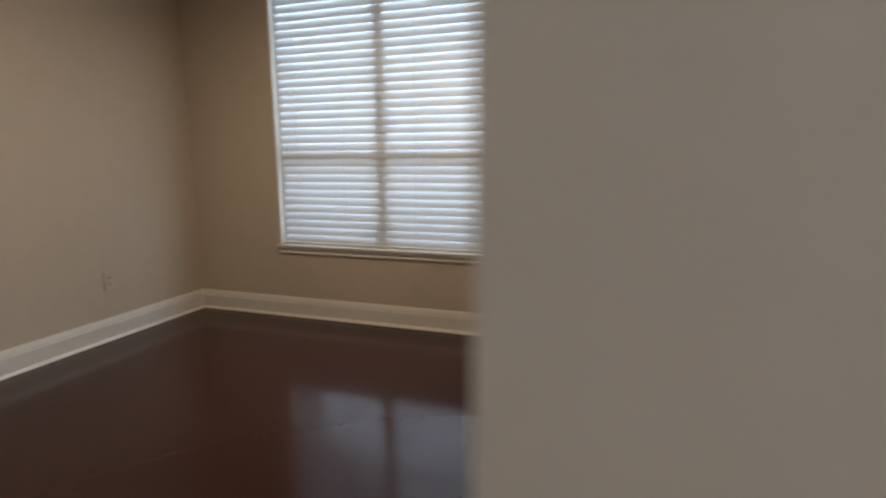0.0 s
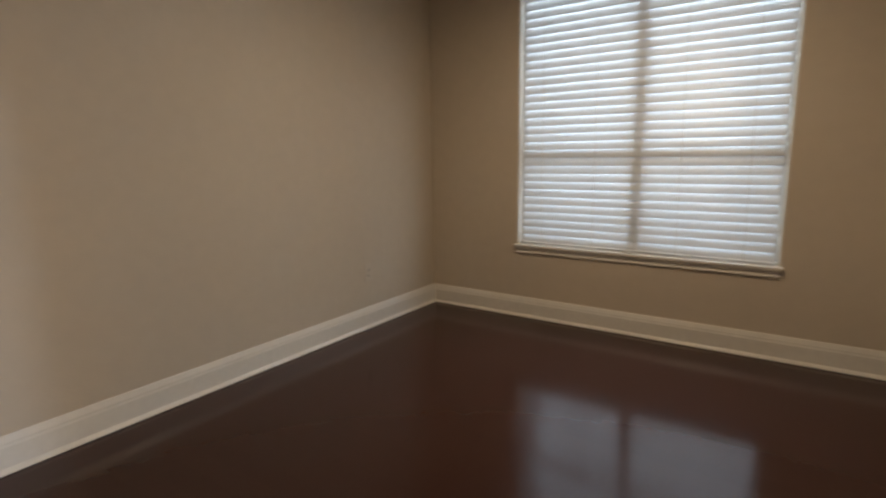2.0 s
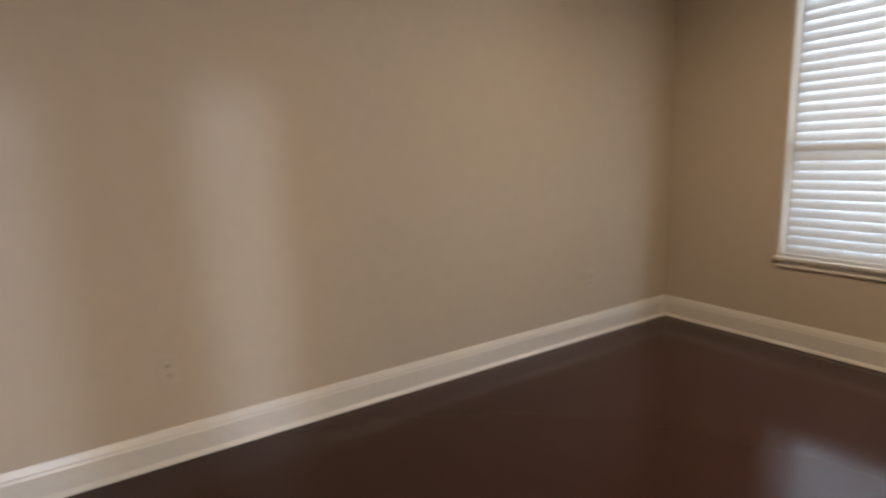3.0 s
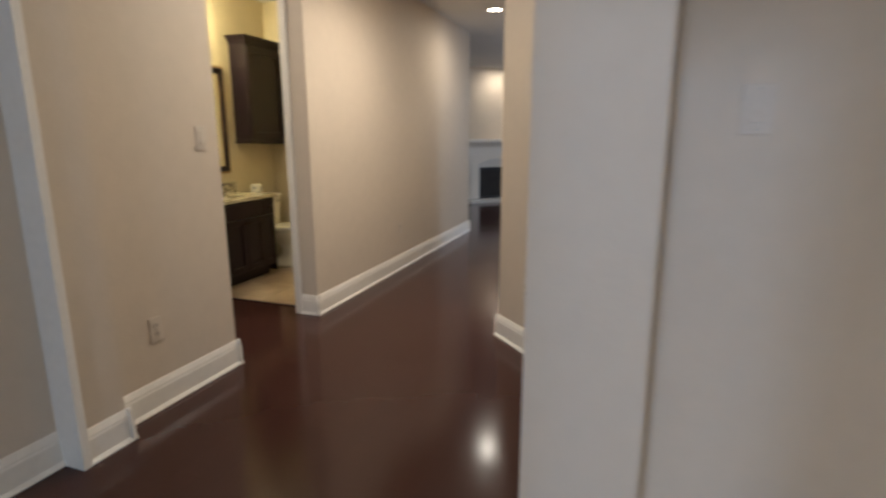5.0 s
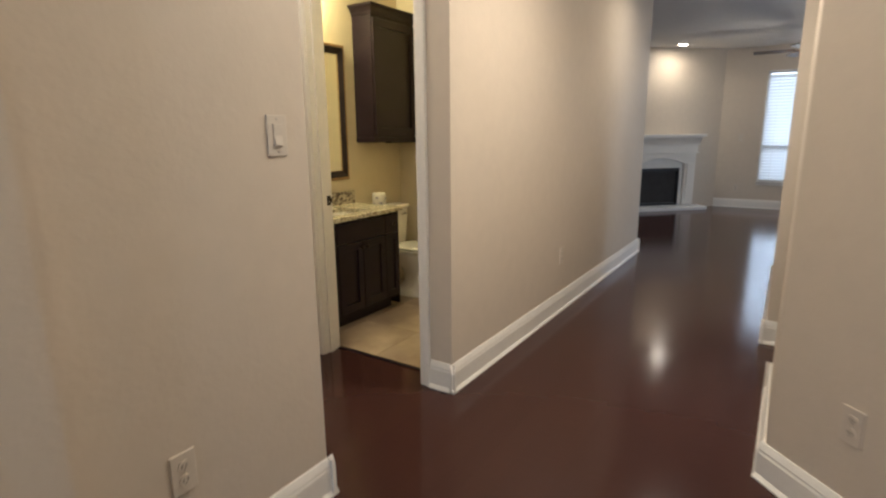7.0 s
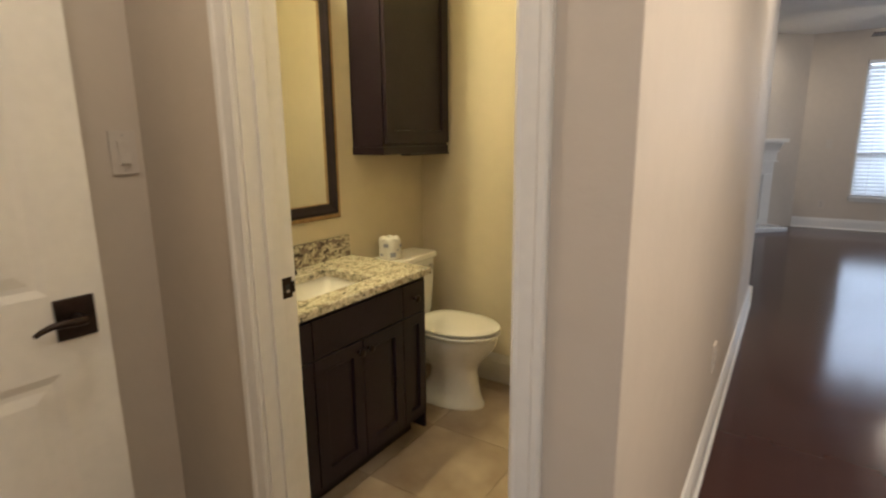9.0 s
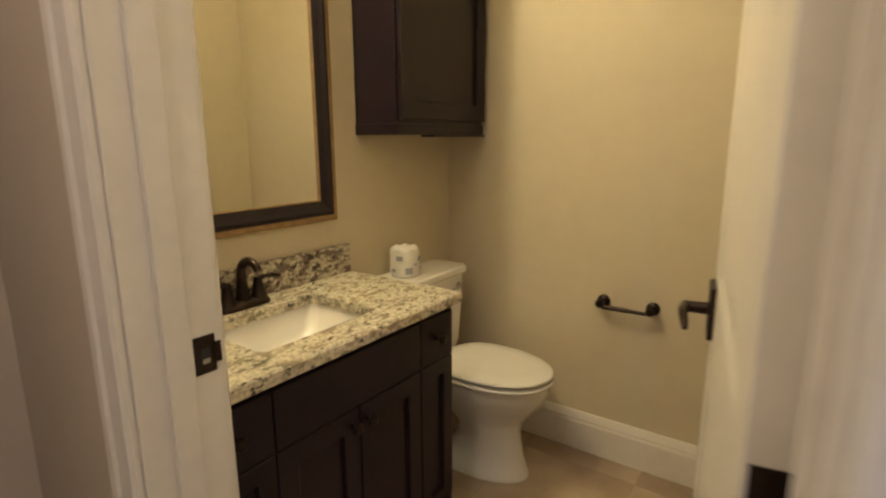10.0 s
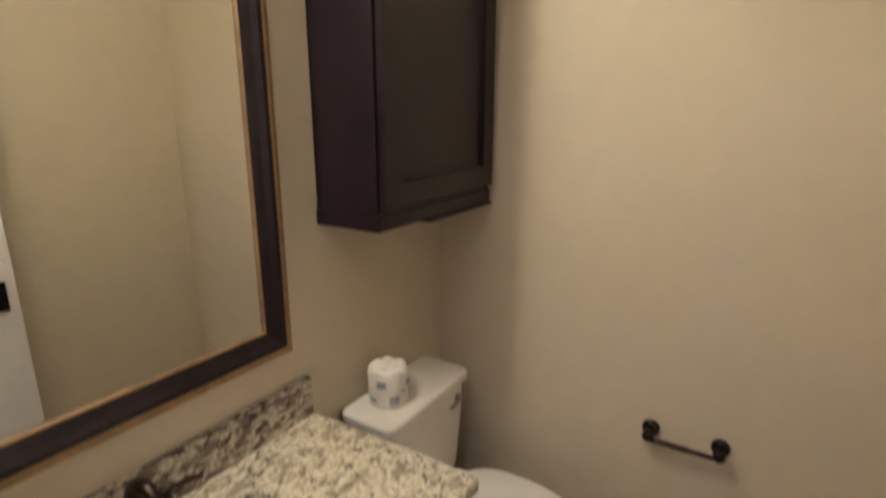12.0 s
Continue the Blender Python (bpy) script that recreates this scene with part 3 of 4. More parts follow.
cyl(bm, (0, 0, H - 0.06), (0, 0, H - 0.002), 0.05, 0.07, 24), cyl(bm, (0, 0, 2.40), (0, 0, H - 0.05), 0.013)
part("downrod", bm, BRONZE, fan, smooth=True)
bm = bmesh.new()
loft(bm, [[(r * math.cos(6.28319 * k / 28), r * math.sin(6.28319 * k / 28), z) for k in range(28)] for r, z in ((0.04, 2.43), (0.10, 2.41), (0.115, 2.36), (0.105, 2.30), (0.05, 2.27))])
part("motor_housing", bm, BRONZE, fan, smooth=True)
bm = bmesh.new()
loft(bm, [[(r * math.cos(6.28319 * k / 28), r * math.sin(6.28319 * k / 28), z) for k in range(28)] for r, z in ((0.05, 2.275), (0.085, 2.25), (0.095, 2.21), (0.07, 2.165), (0.02, 2.15))])
globe = part("light_globe", bm, SHADE, fan, smooth=True)
globe.visible_shadow = False
for k in range(5):
    a = radians(72 * k + 183)
    bm = boxes((0.10, 0.20, -0.02, 0.02, 2.335, 2.345), (0.18, 0.66, -0.065, 0.065, 2.345, 2.353), bevel=0.003)
    bmesh.ops.rotate(bm, verts=bm.verts, cent=(0, 0, 2.35), matrix=Matrix.Rotation(radians(9), 3, "X"))
    bmesh.ops.rotate(bm, verts=bm.verts, cent=(0, 0, 0), matrix=Matrix.Rotation(a, 3, "Z"))
    part("blade", bm, FANWOOD, fan)


# ---- bathroom doorway ----
def casing(name, x0, x1, z1, y, out, label):
    """Moulded door casing round an opening in a wall that faces -y (out -1) or +y (out 1)."""
    prof = [(0.0, 0.0), (0.0, 0.008), (0.006, 0.013), (0.014, 0.011), (0.040, 0.013), (0.046, 0.017), (0.058, 0.018), (0.062, 0.014), (0.062, 0.0)]
    bm = bmesh.new()
    for side, x in ((-1, x0 - 0.006), (1, x1 + 0.006)):
        loft(bm, [[(x + side * u, y + out * (d + 0.001), (z1 + 0.006 + u) if lift else 0.0) for u, d in prof] for lift in (0, 1)])
    loft(bm, [[(x + s * u, y + out * (d + 0.001), z1 + 0.006 + u) for u, d in prof] for s, x in ((-1, x0 - 0.006), (1, x1 + 0.006))])
    structure(name, bm, TRIM, label)


casing("trim_bath_door", DX0, DX1, DH, 0.0, -1, "white moulded door casing of the bathroom doorway")
casing("trim_bath_door_inside", DX0, DX1, DH, 0.126, 1, "white moulded door casing inside the bathroom")
jamb = boxes((DX0 - 0.019, DX0, 0.0, 0.126, 0, DH + 0.019), (DX1, DX1 + 0.019, 0.0, 0.126, 0, DH + 0.019), (DX0, DX1, 0.0, 0.126, DH, DH + 0.019),
             (DX0, DX0 + 0.011, 0.040, 0.076, 0, DH), (DX1 - 0.011, DX1, 0.040, 0.076, 0, DH), (DX0 + 0.011, DX1 - 0.011, 0.040, 0.076, DH - 0.011, DH), bevel=0.002)
structure("door_1_jamb", jamb, TRIM, "white painted door jamb with stop")
for z in (0.22, 0.95, 1.60, 2.26):
    structure("door_1_hinge_leaf", boxes((DX1 - 0.0016, DX1 + 0.0005, 0.080, 0.112, z - 0.045, z + 0.045), bevel=0.0006), BRONZE, "dark bronze hinge leaf let into the white jamb")
structure("trim_threshold", boxes((DX0, DX1, 0.112, 0.140, 0.0005, 0.006), bevel=0.002), ESPRESSO, "dark wooden threshold strip")

strike = thing("strike_plate", "dark bronze strike plate set into the white jamb", "strike plate", pose(DX0, 0.100, 0.930))
bm = boxes((-0.003, 0.0022, -0.016, 0.016, -0.0285, 0.0285), bevel=0.0009)
part("plate", bm, BRONZE, strike)
# A raised near-black block stands in for the shade inside the hole.
part("latch_hole_shade", boxes((0.0021, 0.0028, -0.007, 0.007, -0.014, 0.010)), BLACK_AND_HOLE_SHADE, strike)
part("lip", boxes((0.002, 0.0042, 0.013, 0.024, -0.016, 0.016), bevel=0.0012), BRONZE, strike)
part("worn_patch", boxes((0.0027, 0.0031, -0.005, 0.006, -0.013, -0.006)), STEEL, strike, "bare metal at the latch hole")


def panel_door(name, m, w, h, pin_side, label, lever_dir):
    """A two-panel interior door: hinge edge at the origin, leaf along local +x, faces at y = 0 and y = -0.035; the hinge pins stand at the first face (1) or the second (-1)."""
    top = thing(name, label, "door", m)
    leaf = bmesh.new()
    box(leaf, 0, w, -0.030, -0.005, 0.012, h)
    for z0, z1 in ((0.012, 0.20), (0.80, 0.985), (h - 0.13, h)):
        for y0, y1 in ((-0.035, -0.030), (-0.005, 0.0)):
            box(leaf, 0.112, w - 0.112, y0, y1, z0, z1)
    for x0, x1 in ((0, 0.112), (w - 0.112, w)):
        for y0, y1 in ((-0.035, -0.030), (-0.005, 0.0)):
            box(leaf, x0, x1, y0, y1, 0.012, h)
    body = part("leaf", leaf, DOORWHITE, top)
    for z0, z1 in ((0.20, 0.80), (0.985, h - 0.13)):
        for y, s in ((0.0, 1), (-0.035, -1)):
            bm = bmesh.new()
            a, b = 0.112, w - 0.112
            k1, k2 = 0.018, 0.055
            yb = y - s * 0.0049
            rows = [[(a, y, z0), (b, y, z0), (b, y, z1), (a, y, z1)],
                    [(a + k1, yb, z0 + k1), (b - k1, yb, z0 + k1), (b - k1, yb, z1 - k1), (a + k1, yb, z1 - k1)],
                    [(a + k1 + 0.012, yb, z0 + k1 + 0.012), (b - k1 - 0.012, yb, z0 + k1 + 0.012), (b - k1 - 0.012, yb, z1 - k1 - 0.012), (a + k1 + 0.012, yb, z1 - k1 - 0.012)],
                    [(a + k2, y - s * 0.001, z0 + k2), (b - k2, y - s * 0.001, z0 + k2), (b - k2, y - s * 0.001, z1 - k2), (a + k2, y - s * 0.001, z1 - k2)]]
            vs = [[bm.verts.new(p) for p in r] for r in rows]
            for lo, hi in zip(vs, vs[1:]):
                for i in range(4):
                    bm.faces.new((lo[i], lo[(i + 1) % 4], hi[(i + 1) % 4], hi[i]))
            bm.faces.new(vs[-1])
            part("raised_panel", bm, DOORWHITE, top)
    hx, hz = w - 0.068, 0.925
    for s in (1, -1):
        y = 0.0 if s > 0 else -0.035
        rose = part("rosette", boxes((hx - 0.041, hx + 0.041, min(y, y + s * 0.010), max(y, y + s * 0.010), hz - 0.048, hz + 0.048), bevel=0.004), BRONZE, top, "square dark bronze rosette")
        bm = bmesh.new()
        cyl(bm, (hx, y + s * 0.008, hz), (hx, y + s * 0.050, hz), 0.0115, 0.0105)
        pts = [(hx + lever_dir * q, y + s * (0.048 + bow), hz + dz) for q, bow, dz in ((-0.008, 0, 0), (0.015, 0.002, 0.001), (0.038, 0.004, 0.004), (0.062, 0.003, 0.003), (0.082, 0.0, -0.004), (0.094, -0.002, -0.012))]
        tube(bm, pts, [0.0095, 0.0095, 0.0085, 0.0075, 0.0065, 0.005])
        part("lever", bm, BRONZE, rose, smooth=True)
    part("latch_plate", boxes((w - 0.0005, w + 0.0012, -0.029, -0.006, hz - 0.028, hz + 0.028), bevel=0.0004), BRONZE, top)
    for z in (0.22, 0.95, 1.60, 2.26):
        bm = bmesh.new()
        py = 0.004 if pin_side > 0 else -0.039
        cyl(bm, (-0.004, py, z - 0.045), (-0.004, py, z + 0.045), 0.006, seg=12)
        box(bm, -0.0018, 0.0002, -0.0345, -0.004, z - 0.045, z + 0.045, bevel=0.0006)
        part("hinge", bm, BRONZE, top)
    return top


panel_door("door_1", pose(DX1 - 0.041, 0.136, 0, 0, 0, 100), 0.70, 2.42, -1, "white two-panel bathroom door standing open inward, bronze lever", -1)
panel_door("door_2", pose(-1.272, -0.876, 0, 0, 0, 87), 0.635, 2.42, 1, "white two-panel door standing open against the recess wall, bronze lever", -1)

# ---- bathroom floor tiles ----
TY0, TS = 0.141, 0.455
tile_floor_ob = bpy.data.objects["floor_tile_base"]
tile_floor_ob.name = "floor_tile"
meshes = {}
for i in range(5):
    for j in range(5):
        x0, y0 = -1.60 + i * TS, TY0 + j * TS
        x1, y1 = min(x0 + TS - 0.002, -0.139), min(y0 + TS - 0.002, 1.614)
        if x1 - x0 < 0.02 or y1 - y0 < 0.02:
            continue
        key = (round(x1 - x0, 3), round(y1 - y0, 3))
        if key not in meshes:
            bm = boxes((0, key[0], 0, key[1], 0, 0.0045), bevel=0.0011)
            me = bpy.data.meshes.new("tile")
            bm.to_mesh(me), bm.free()
            me.materials.append(TILE)
            meshes[key] = me
        t = new("tile", meshes[key])
        t.location = (x0, y0, -0.004)
        t.parent = tile_floor_ob

# ---- vanity ----
VX, VY0, VY1, VT = -1.135, 0.13, 0.978, 0.752
van = thing("vanity_cabinet", "espresso-stained wooden vanity cabinet with shaker fronts", "cabinet")
part("body", boxes((-1.585, VX - 0.018, VY0, VY0 + 0.016, 0.10, VT), (-1.585, -1.575, VY0 + 0.016, VY1 - 0.018, 0.10, VT), (-1.575, VX - 0.018, VY0 + 0.016, VY1 - 0.018, 0.10, 0.118)), ESPRESSO, van)
part("toe_kick", boxes((VX - 0.09, VX - 0.075, VY0, VY1 - 0.02, 0.001, 0.099)), ESPRESSO, van)
part("side_panel", boxes((-1.585, VX, VY1 - 0.017, VY1, 0.035, VT), bevel=0.002), ESPRESSO, van)
part("face_frame", boxes((VX - 0.017, VX - 0.001, VY0, VY1 - 0.018, 0.10, VT)), ESPRESSO, van)


def shaker_mesh(x, y0, y1, z0, z1, rail):
    """A framed front with a recessed flat panel, facing +x."""
    def ring(d, xx):
        return [(xx, y0 + d, z0 + d), (xx, y1 - d, z0 + d), (xx, y1 - d, z1 - d), (xx, y0 + d, z1 - d)]
    return loft(bmesh.new(), [ring(0, x), ring(0, x + 0.0165), ring(0.0015, x + 0.018), ring(rail - 0.0015, x + 0.018), ring(rail, x + 0.0165), ring(rail + 0.001, x + 0.007)])


def shaker(name, y0, y1, z0, z1, rail, parent):
    return part(name, shaker_mesh(VX, y0, y1, z0, z1, rail), ESPRESSO, parent)


def slab(name, y0, y1, z0, z1, parent):
    return part(name, boxes((VX, VX + 0.018, y0, y1, z0, z1), bevel=0.003), ESPRESSO, parent)


def knob(y, z, parent, x=VX + 0.018):
    bm = bmesh.new()
    prof = [(0.0065, 0.0), (0.0055, 0.006), (0.005, 0.011), (0.011, 0.015), (0.0145, 0.020), (0.0135, 0.025), (0.007, 0.028)]
    loft(bm, [[(x + h, y + r * math.cos(6.28319 * k / 18), z + r * math.sin(6.28319 * k / 18)) for k in range(18)] for r, h in prof])
    return part("knob", bm, BRONZE, parent, smooth=True)


C0, C1, ZS = 0.318, 0.800, 0.600
CM = (C0 + C1) / 2
for a, b in ((VY0 + 0.012, C0 - 0.0045), (C1 + 0.0045, VY1 - 0.022)):
    d = slab("drawer_front", a, b, ZS, VT - 0.016, van)
    knob((a + b) / 2, 0.669, d)
    d = shaker("door", a, b, 0.122, ZS - 0.005, 0.045, van)
slab("false_front", C0, C1, ZS, VT - 0.016, van)
for a, b, ky in ((C0, CM - 0.002, CM - 0.027), (CM + 0.002, C1, CM + 0.025)):
    d = shaker("door", a, b, 0.122, ZS - 0.005, 0.052, van)
    knob(ky, 0.555, d)

top_c = thing("vanity_countertop", "polished cream and brown speckled granite countertop with a sink cut-out", "countertop")
CX0, CX1, CY0, CY1, CZ = -1.588, -1.108, 0.128, 0.999, 0.782
SX0, SX1, SY0, SY1 = -1.470, -1.204, 0.360, 0.732
bm = bmesh.new()


def rrect(x0, x1, y0, y1, r, z, k=5):
    pts = []
    for cx, cy, a0 in ((x1 - r, y1 - r, 0), (x0 + r, y1 - r, 90), (x0 + r, y0 + r, 180), (x1 - r, y0 + r, 270)):
        for s in range(k + 1):
            a = radians(a0 + 90 * s / k)
            pts.append((cx + r * math.cos(a), cy + r * math.sin(a), z))
    return pts


outer = [rrect(CX0, CX1, CY0, CY1, 0.004, CZ - 0.030), rrect(CX0, CX1, CY0, CY1, 0.004, CZ - 0.005), rrect(CX0 + 0.004, CX1 - 0.004, CY0 + 0.004, CY1 - 0.004, 0.003, CZ)]
inner = [rrect(SX0, SX1, SY0, SY1, 0.022, CZ), rrect(SX0 + 0.002, SX1 - 0.002, SY0 + 0.002, SY1 - 0.002, 0.020, CZ - 0.003), rrect(SX0 + 0.002, SX1 - 0.002, SY0 + 0.002, SY1 - 0.002, 0.020, CZ - 0.030)]
loft(bm, outer + inner + [outer[0]], cap=False)
bmesh.ops.remove_doubles(bm, verts=bm.verts, dist=0.0002)
part("slab", bm, GRANITE, top_c)
part("backsplash", boxes((-1.588, -1.570, CY0, CY1 - 0.008, CZ + 0.0005, CZ + 0.098), bevel=0.0025), GRANITE_SHADED, top_c, "granite backsplash with dark brown flecks, its shade put into the colour")

sink = thing("sink", "white rectangular undermount porcelain sink", "sink")
bm = bmesh.new()
e = 0.006
rings = [rrect(SX0 - 0.02, SX1 + 0.02, SY0 - 0.02, SY1 + 0.02, 0.03, CZ - 0.046), rrect(SX0 - 0.02, SX1 + 0.02, SY0 - 0.02, SY1 + 0.02, 0.03, CZ - 0.031), rrect(SX0 - e, SX1 + e, SY0 - e, SY1 + e, 0.026, CZ - 0.031),
         rrect(SX0 - 0.002, SX1 + 0.002, SY0 - 0.002, SY1 + 0.002, 0.03, CZ - 0.042), rrect(SX0 + 0.010, SX1 - 0.010, SY0 + 0.014, SY1 - 0.018, 0.035, CZ - 0.09), rrect(SX0 + 0.022, SX1 - 0.022, SY0 + 0.035, SY1 - 0.055, 0.04, CZ - 0.118),
         rrect(SX0 + 0.05, SX1 - 0.05, SY0 + 0.08, SY1 - 0.10, 0.04, CZ - 0.130), rrect(SX0 + 0.105, SX1 - 0.105, SY0 + 0.15, SY1 - 0.16, 0.012, CZ - 0.133)]
loft(bm, rings, cap=False)
bm.faces.new([v for v in bm.verts][-24:])
part("basin", bm, PORCELAIN, sink, smooth=True)
bm = bmesh.new()
cyl(bm, (-1.378, 0.527, CZ - 0.1325), (-1.378, 0.527, CZ - 0.1275), 0.022, 0.019, 24)
part("drain", bm, BRONZE, sink, "dark bronze drain")

# ---- faucet ----
fx, fy = -1.522, 0.534
fau = thing("faucet", "oil-rubbed bronze two-handle centerset faucet with arched spout", "faucet", pose(fx, fy, CZ + 0.0008))
bm = bmesh.new()
loft(bm, [rrect(-0.026, 0.026, -0.078, 0.078, 0.024, 0.0), rrect(-0.026, 0.026, -0.078, 0.078, 0.024, 0.008), rrect(-0.021, 0.021, -0.072, 0.072, 0.020, 0.016), rrect(-0.014, 0.014, -0.064, 0.064, 0.013, 0.021)])
part("base_plate", bm, BRONZE, fau, smooth=True)
bm = bmesh.new()
pts, rad = [], []
for k in range(21):
    f = k / 20
    if f < 0.4:
        p = (-0.004, 0, 0.015 + 0.075 * f / 0.4)
    else:
        a = (f - 0.4) / 0.6 * radians(150)
        p = (-0.004 + 0.043 * (1 - math.cos(a)), 0, 0.090 + 0.043 * math.sin(a))
    pts.append(p)
    rad.append(0.022 - 0.030 * f if f < 0.25 else 0.0145 - 0.004 * (f - 0.25) / 0.75)
tube(bm, pts, rad, 18)
part("spout", bm, BRONZE, fau, smooth=True)
for s in (-1, 1):
    bm = bmesh.new()
    loft(bm, [[(r * math.cos(6.28319 * k / 20), s * 0.048 + r * math.sin(6.28319 * k / 20), z) for k in range(20)] for r, z in ((0.025, 0.014), (0.022, 0.024), (0.016, 0.045), (0.0125, 0.062), (0.0125, 0.070), (0.009, 0.076))])
    h = part("handle", bm, BRONZE, fau, smooth=True)
    bm = bmesh.new()
    tube(bm, [(0, s * 0.046, 0.070), (0.004, s * 0.062, 0.074), (0.008, s * 0.085, 0.074), (0.010, s * 0.108, 0.069), (0.011, s * 0.118, 0.066)], [0.007, 0.0075, 0.0068, 0.006, 0.003], 12)
    part("lever", bm, BRONZE, h, smooth=True)

# ---- mirror ----
MY0, MY1, MZ0, MZ1 = 0.182, 0.938, 0.972, 1.952
mir = thing("wall_mirror", "framed mirror with dark wooden frame and worn gold outer edge", "mirror")


def frame_ring(bm, prof, y0, y1, z0, z1):
    """Mitred frame: prof holds distance inwards from the outer edge and height off the wall."""
    rows = [[(-1.589 + h, y0 + d, z0 + d), (-1.589 + h, y1 - d, z0 + d), (-1.589 + h, y1 - d, z1 - d), (-1.589 + h, y0 + d, z1 - d)] for d, h in prof]
    vs = [[bm.verts.new(p) for p in r] for r in rows]
    for lo, hi in zip(vs, vs[1:]):
        for i in range(4):
            bm.faces.new((lo[i], lo[(i + 1) % 4], hi[(i + 1) % 4], hi[i]))


bm = bmesh.new()
frame_ring(bm, [(0.0, 0.0), (0.0, 0.018), (0.004, 0.024), (0.012, 0.026), (0.020, 0.024)], MY0, MY1, MZ0, MZ1)
part("outer_edge", bm, GOLD, mir, "worn gold outer edge")
bm = bmesh.new()
frame_ring(bm, [(0.020, 0.0), (0.020, 0.025), (0.024, 0.031), (0.034, 0.031), (0.046, 0.024), (0.058, 0.020), (0.066, 0.016), (0.066, 0.0)], MY0, MY1, MZ0, MZ1)
part("frame", bm, DARKFRAME, mir)
bm = bmesh.new()
frame_ring(bm, [(0.066, 0.0), (0.066, 0.0165), (0.068, 0.0180), (0.0705, 0.016), (0.071, 0.0)], MY0, MY1, MZ0, MZ1)
part("inner_bead", bm, GOLD, mir, "thin gold inner bead")
part("mirror_glass", boxes((-1.588, -1.578, MY0 + 0.068, MY1 - 0.068, MZ0 + 0.068, MZ1 - 0.068)), MIRROR, mir)

# ---- wall cabinet over the toilet ----
wc = thing("wall_cabinet", "espresso-stained wall cabinet with crown moulding above the toilet", "cabinet")
KX, KY0, KY1, KZ0, KZ1 = -1.404, 1.06, 1.585, 1.248, 2.20
part("body", boxes((-1.588, KX - 0.002, KY0, KY1, KZ0 + 0.012, KZ1), bevel=0.0015), ESPRESSO, wc)
part("bottom_rail", boxes((-1.588, KX + 0.004, KY0 - 0.004, KY1 + 0.004, KZ0, KZ0 + 0.035), (-1.588, KX + 0.002, KY0 - 0.002, KY1 + 0.002, KZ0 + 0.035, KZ0 + 0.040), bevel=0.0015), ESPRESSO, wc)
part("light_rail", boxes((KX - 0.05, KX + 0.012, KY0 + 0.19, KY1 + 0.004, KZ0 - 0.008, KZ0 - 0.0005), bevel=0.001), ESPRESSO, wc)
mid = (KY0 + KY1) / 2
for a, b in ((KY0 + 0.008, KY1 - 0.008),):
    r = 0.058
    bm = shaker_mesh(KX, a, b, KZ0 + 0.05, KZ1 - 0.05, r)
    part("door", bm, ESPRESSO, wc)
bm = bmesh.new()
crown = [(0.0, KZ1 - 0.03), (0.006, KZ1 - 0.025), (0.010, KZ1 - 0.005), (0.026, KZ1 + 0.020), (0.042, KZ1 + 0.032), (0.045, KZ1 + 0.045), (0.0, KZ1 + 0.045)]
path = [((-1.588, KY0), (0, -1)), ((KX, KY0), (1, -1)), ((KX, KY1), (1, 0))]
loft(bm, [[(p[0] + d * o[0], p[1] + d * o[1], z) for d, z in crown] for p, o in path])
part("crown_moulding", bm, ESPRESSO, wc)

# ---- vanity light ----
vl = thing("vanity_light", "bronze three-light vanity fixture with frosted glass shades, lit", "wall light")
part("backplate", boxes((-1.589, -1.570, 0.15, 0.71, 2.340, 2.410), bevel=0.004), BRONZE, vl)
for vy in (0.26, 0.43, 0.60):
    bm = bmesh.new()
    cyl(bm, (-1.572, vy, 2.375), (-1.50, vy, 2.375), 0.008), cyl(bm, (-1.50, vy, 2.365), (-1.50, vy, 2.405), 0.022, 0.016)
    part("arm", bm, BRONZE, vl, smooth=True)
    bm = bmesh.new()
    loft(bm, [[(-1.50 + r * math.cos(6.28319 * k / 24), vy + r * math.sin(6.28319 * k / 24), z) for k in range(24)] for r, z in ((0.022, 2.370), (0.040, 2.350), (0.052, 2.310), (0.060, 2.265), (0.057, 2.265), (0.049, 2.310), (0.037, 2.347), (0.02, 2.366))], cap=False)
    sh = part("shade", bm, SHADE, vl, smooth=True)
    sh.visible_shadow = False

# ---- toilet ----
TYC = 1.293
toi = thing("toilet", "white two-piece porcelain toilet with the lid closed", "toilet", pose(-1.583, TYC, 0))


def egg(x0, x1, w, z, n=36, back=0.6, side=0.020):
    """An elongated outline: blunt at the back (x0), round at the front (x1), half-width w."""
    out = []
    c = x0 + (x1 - x0) * 0.46
    for k in range(n):
        a = 6.28319 * k / n
        cx, sy = math.cos(a), math.sin(a)
        if cx >= 0:
            out.append((c + (x1 - c) * cx, side + w * sy, z))
        else:
            q = abs(cx) ** back
            out.append((c - (c - x0) * q, side + w * (abs(sy) ** 0.8) * (1 if sy >= 0 else -1), z))
    return out


bm = bmesh.new()
loft(bm, [egg(0.15, 0.558, 0.112, 0.001), egg(0.15, 0.558, 0.112, 0.016), egg(0.165, 0.548, 0.103, 0.030), egg(0.225, 0.534, 0.088, 0.075), egg(0.262, 0.524, 0.082, 0.13), egg(0.268, 0.518, 0.082, 0.185), egg(0.230, 0.532, 0.096, 0.225), egg(0.15, 0.572, 0.124, 0.272), egg(0.09, 0.610, 0.150, 0.318), egg(0.06, 0.624, 0.163, 0.358), egg(0.06, 0.623, 0.163, 0.376), egg(0.07, 0.612, 0.152, 0.3785)])
part("bowl", bm, PORCELAIN, toi, smooth=True)
bm = bmesh.new()
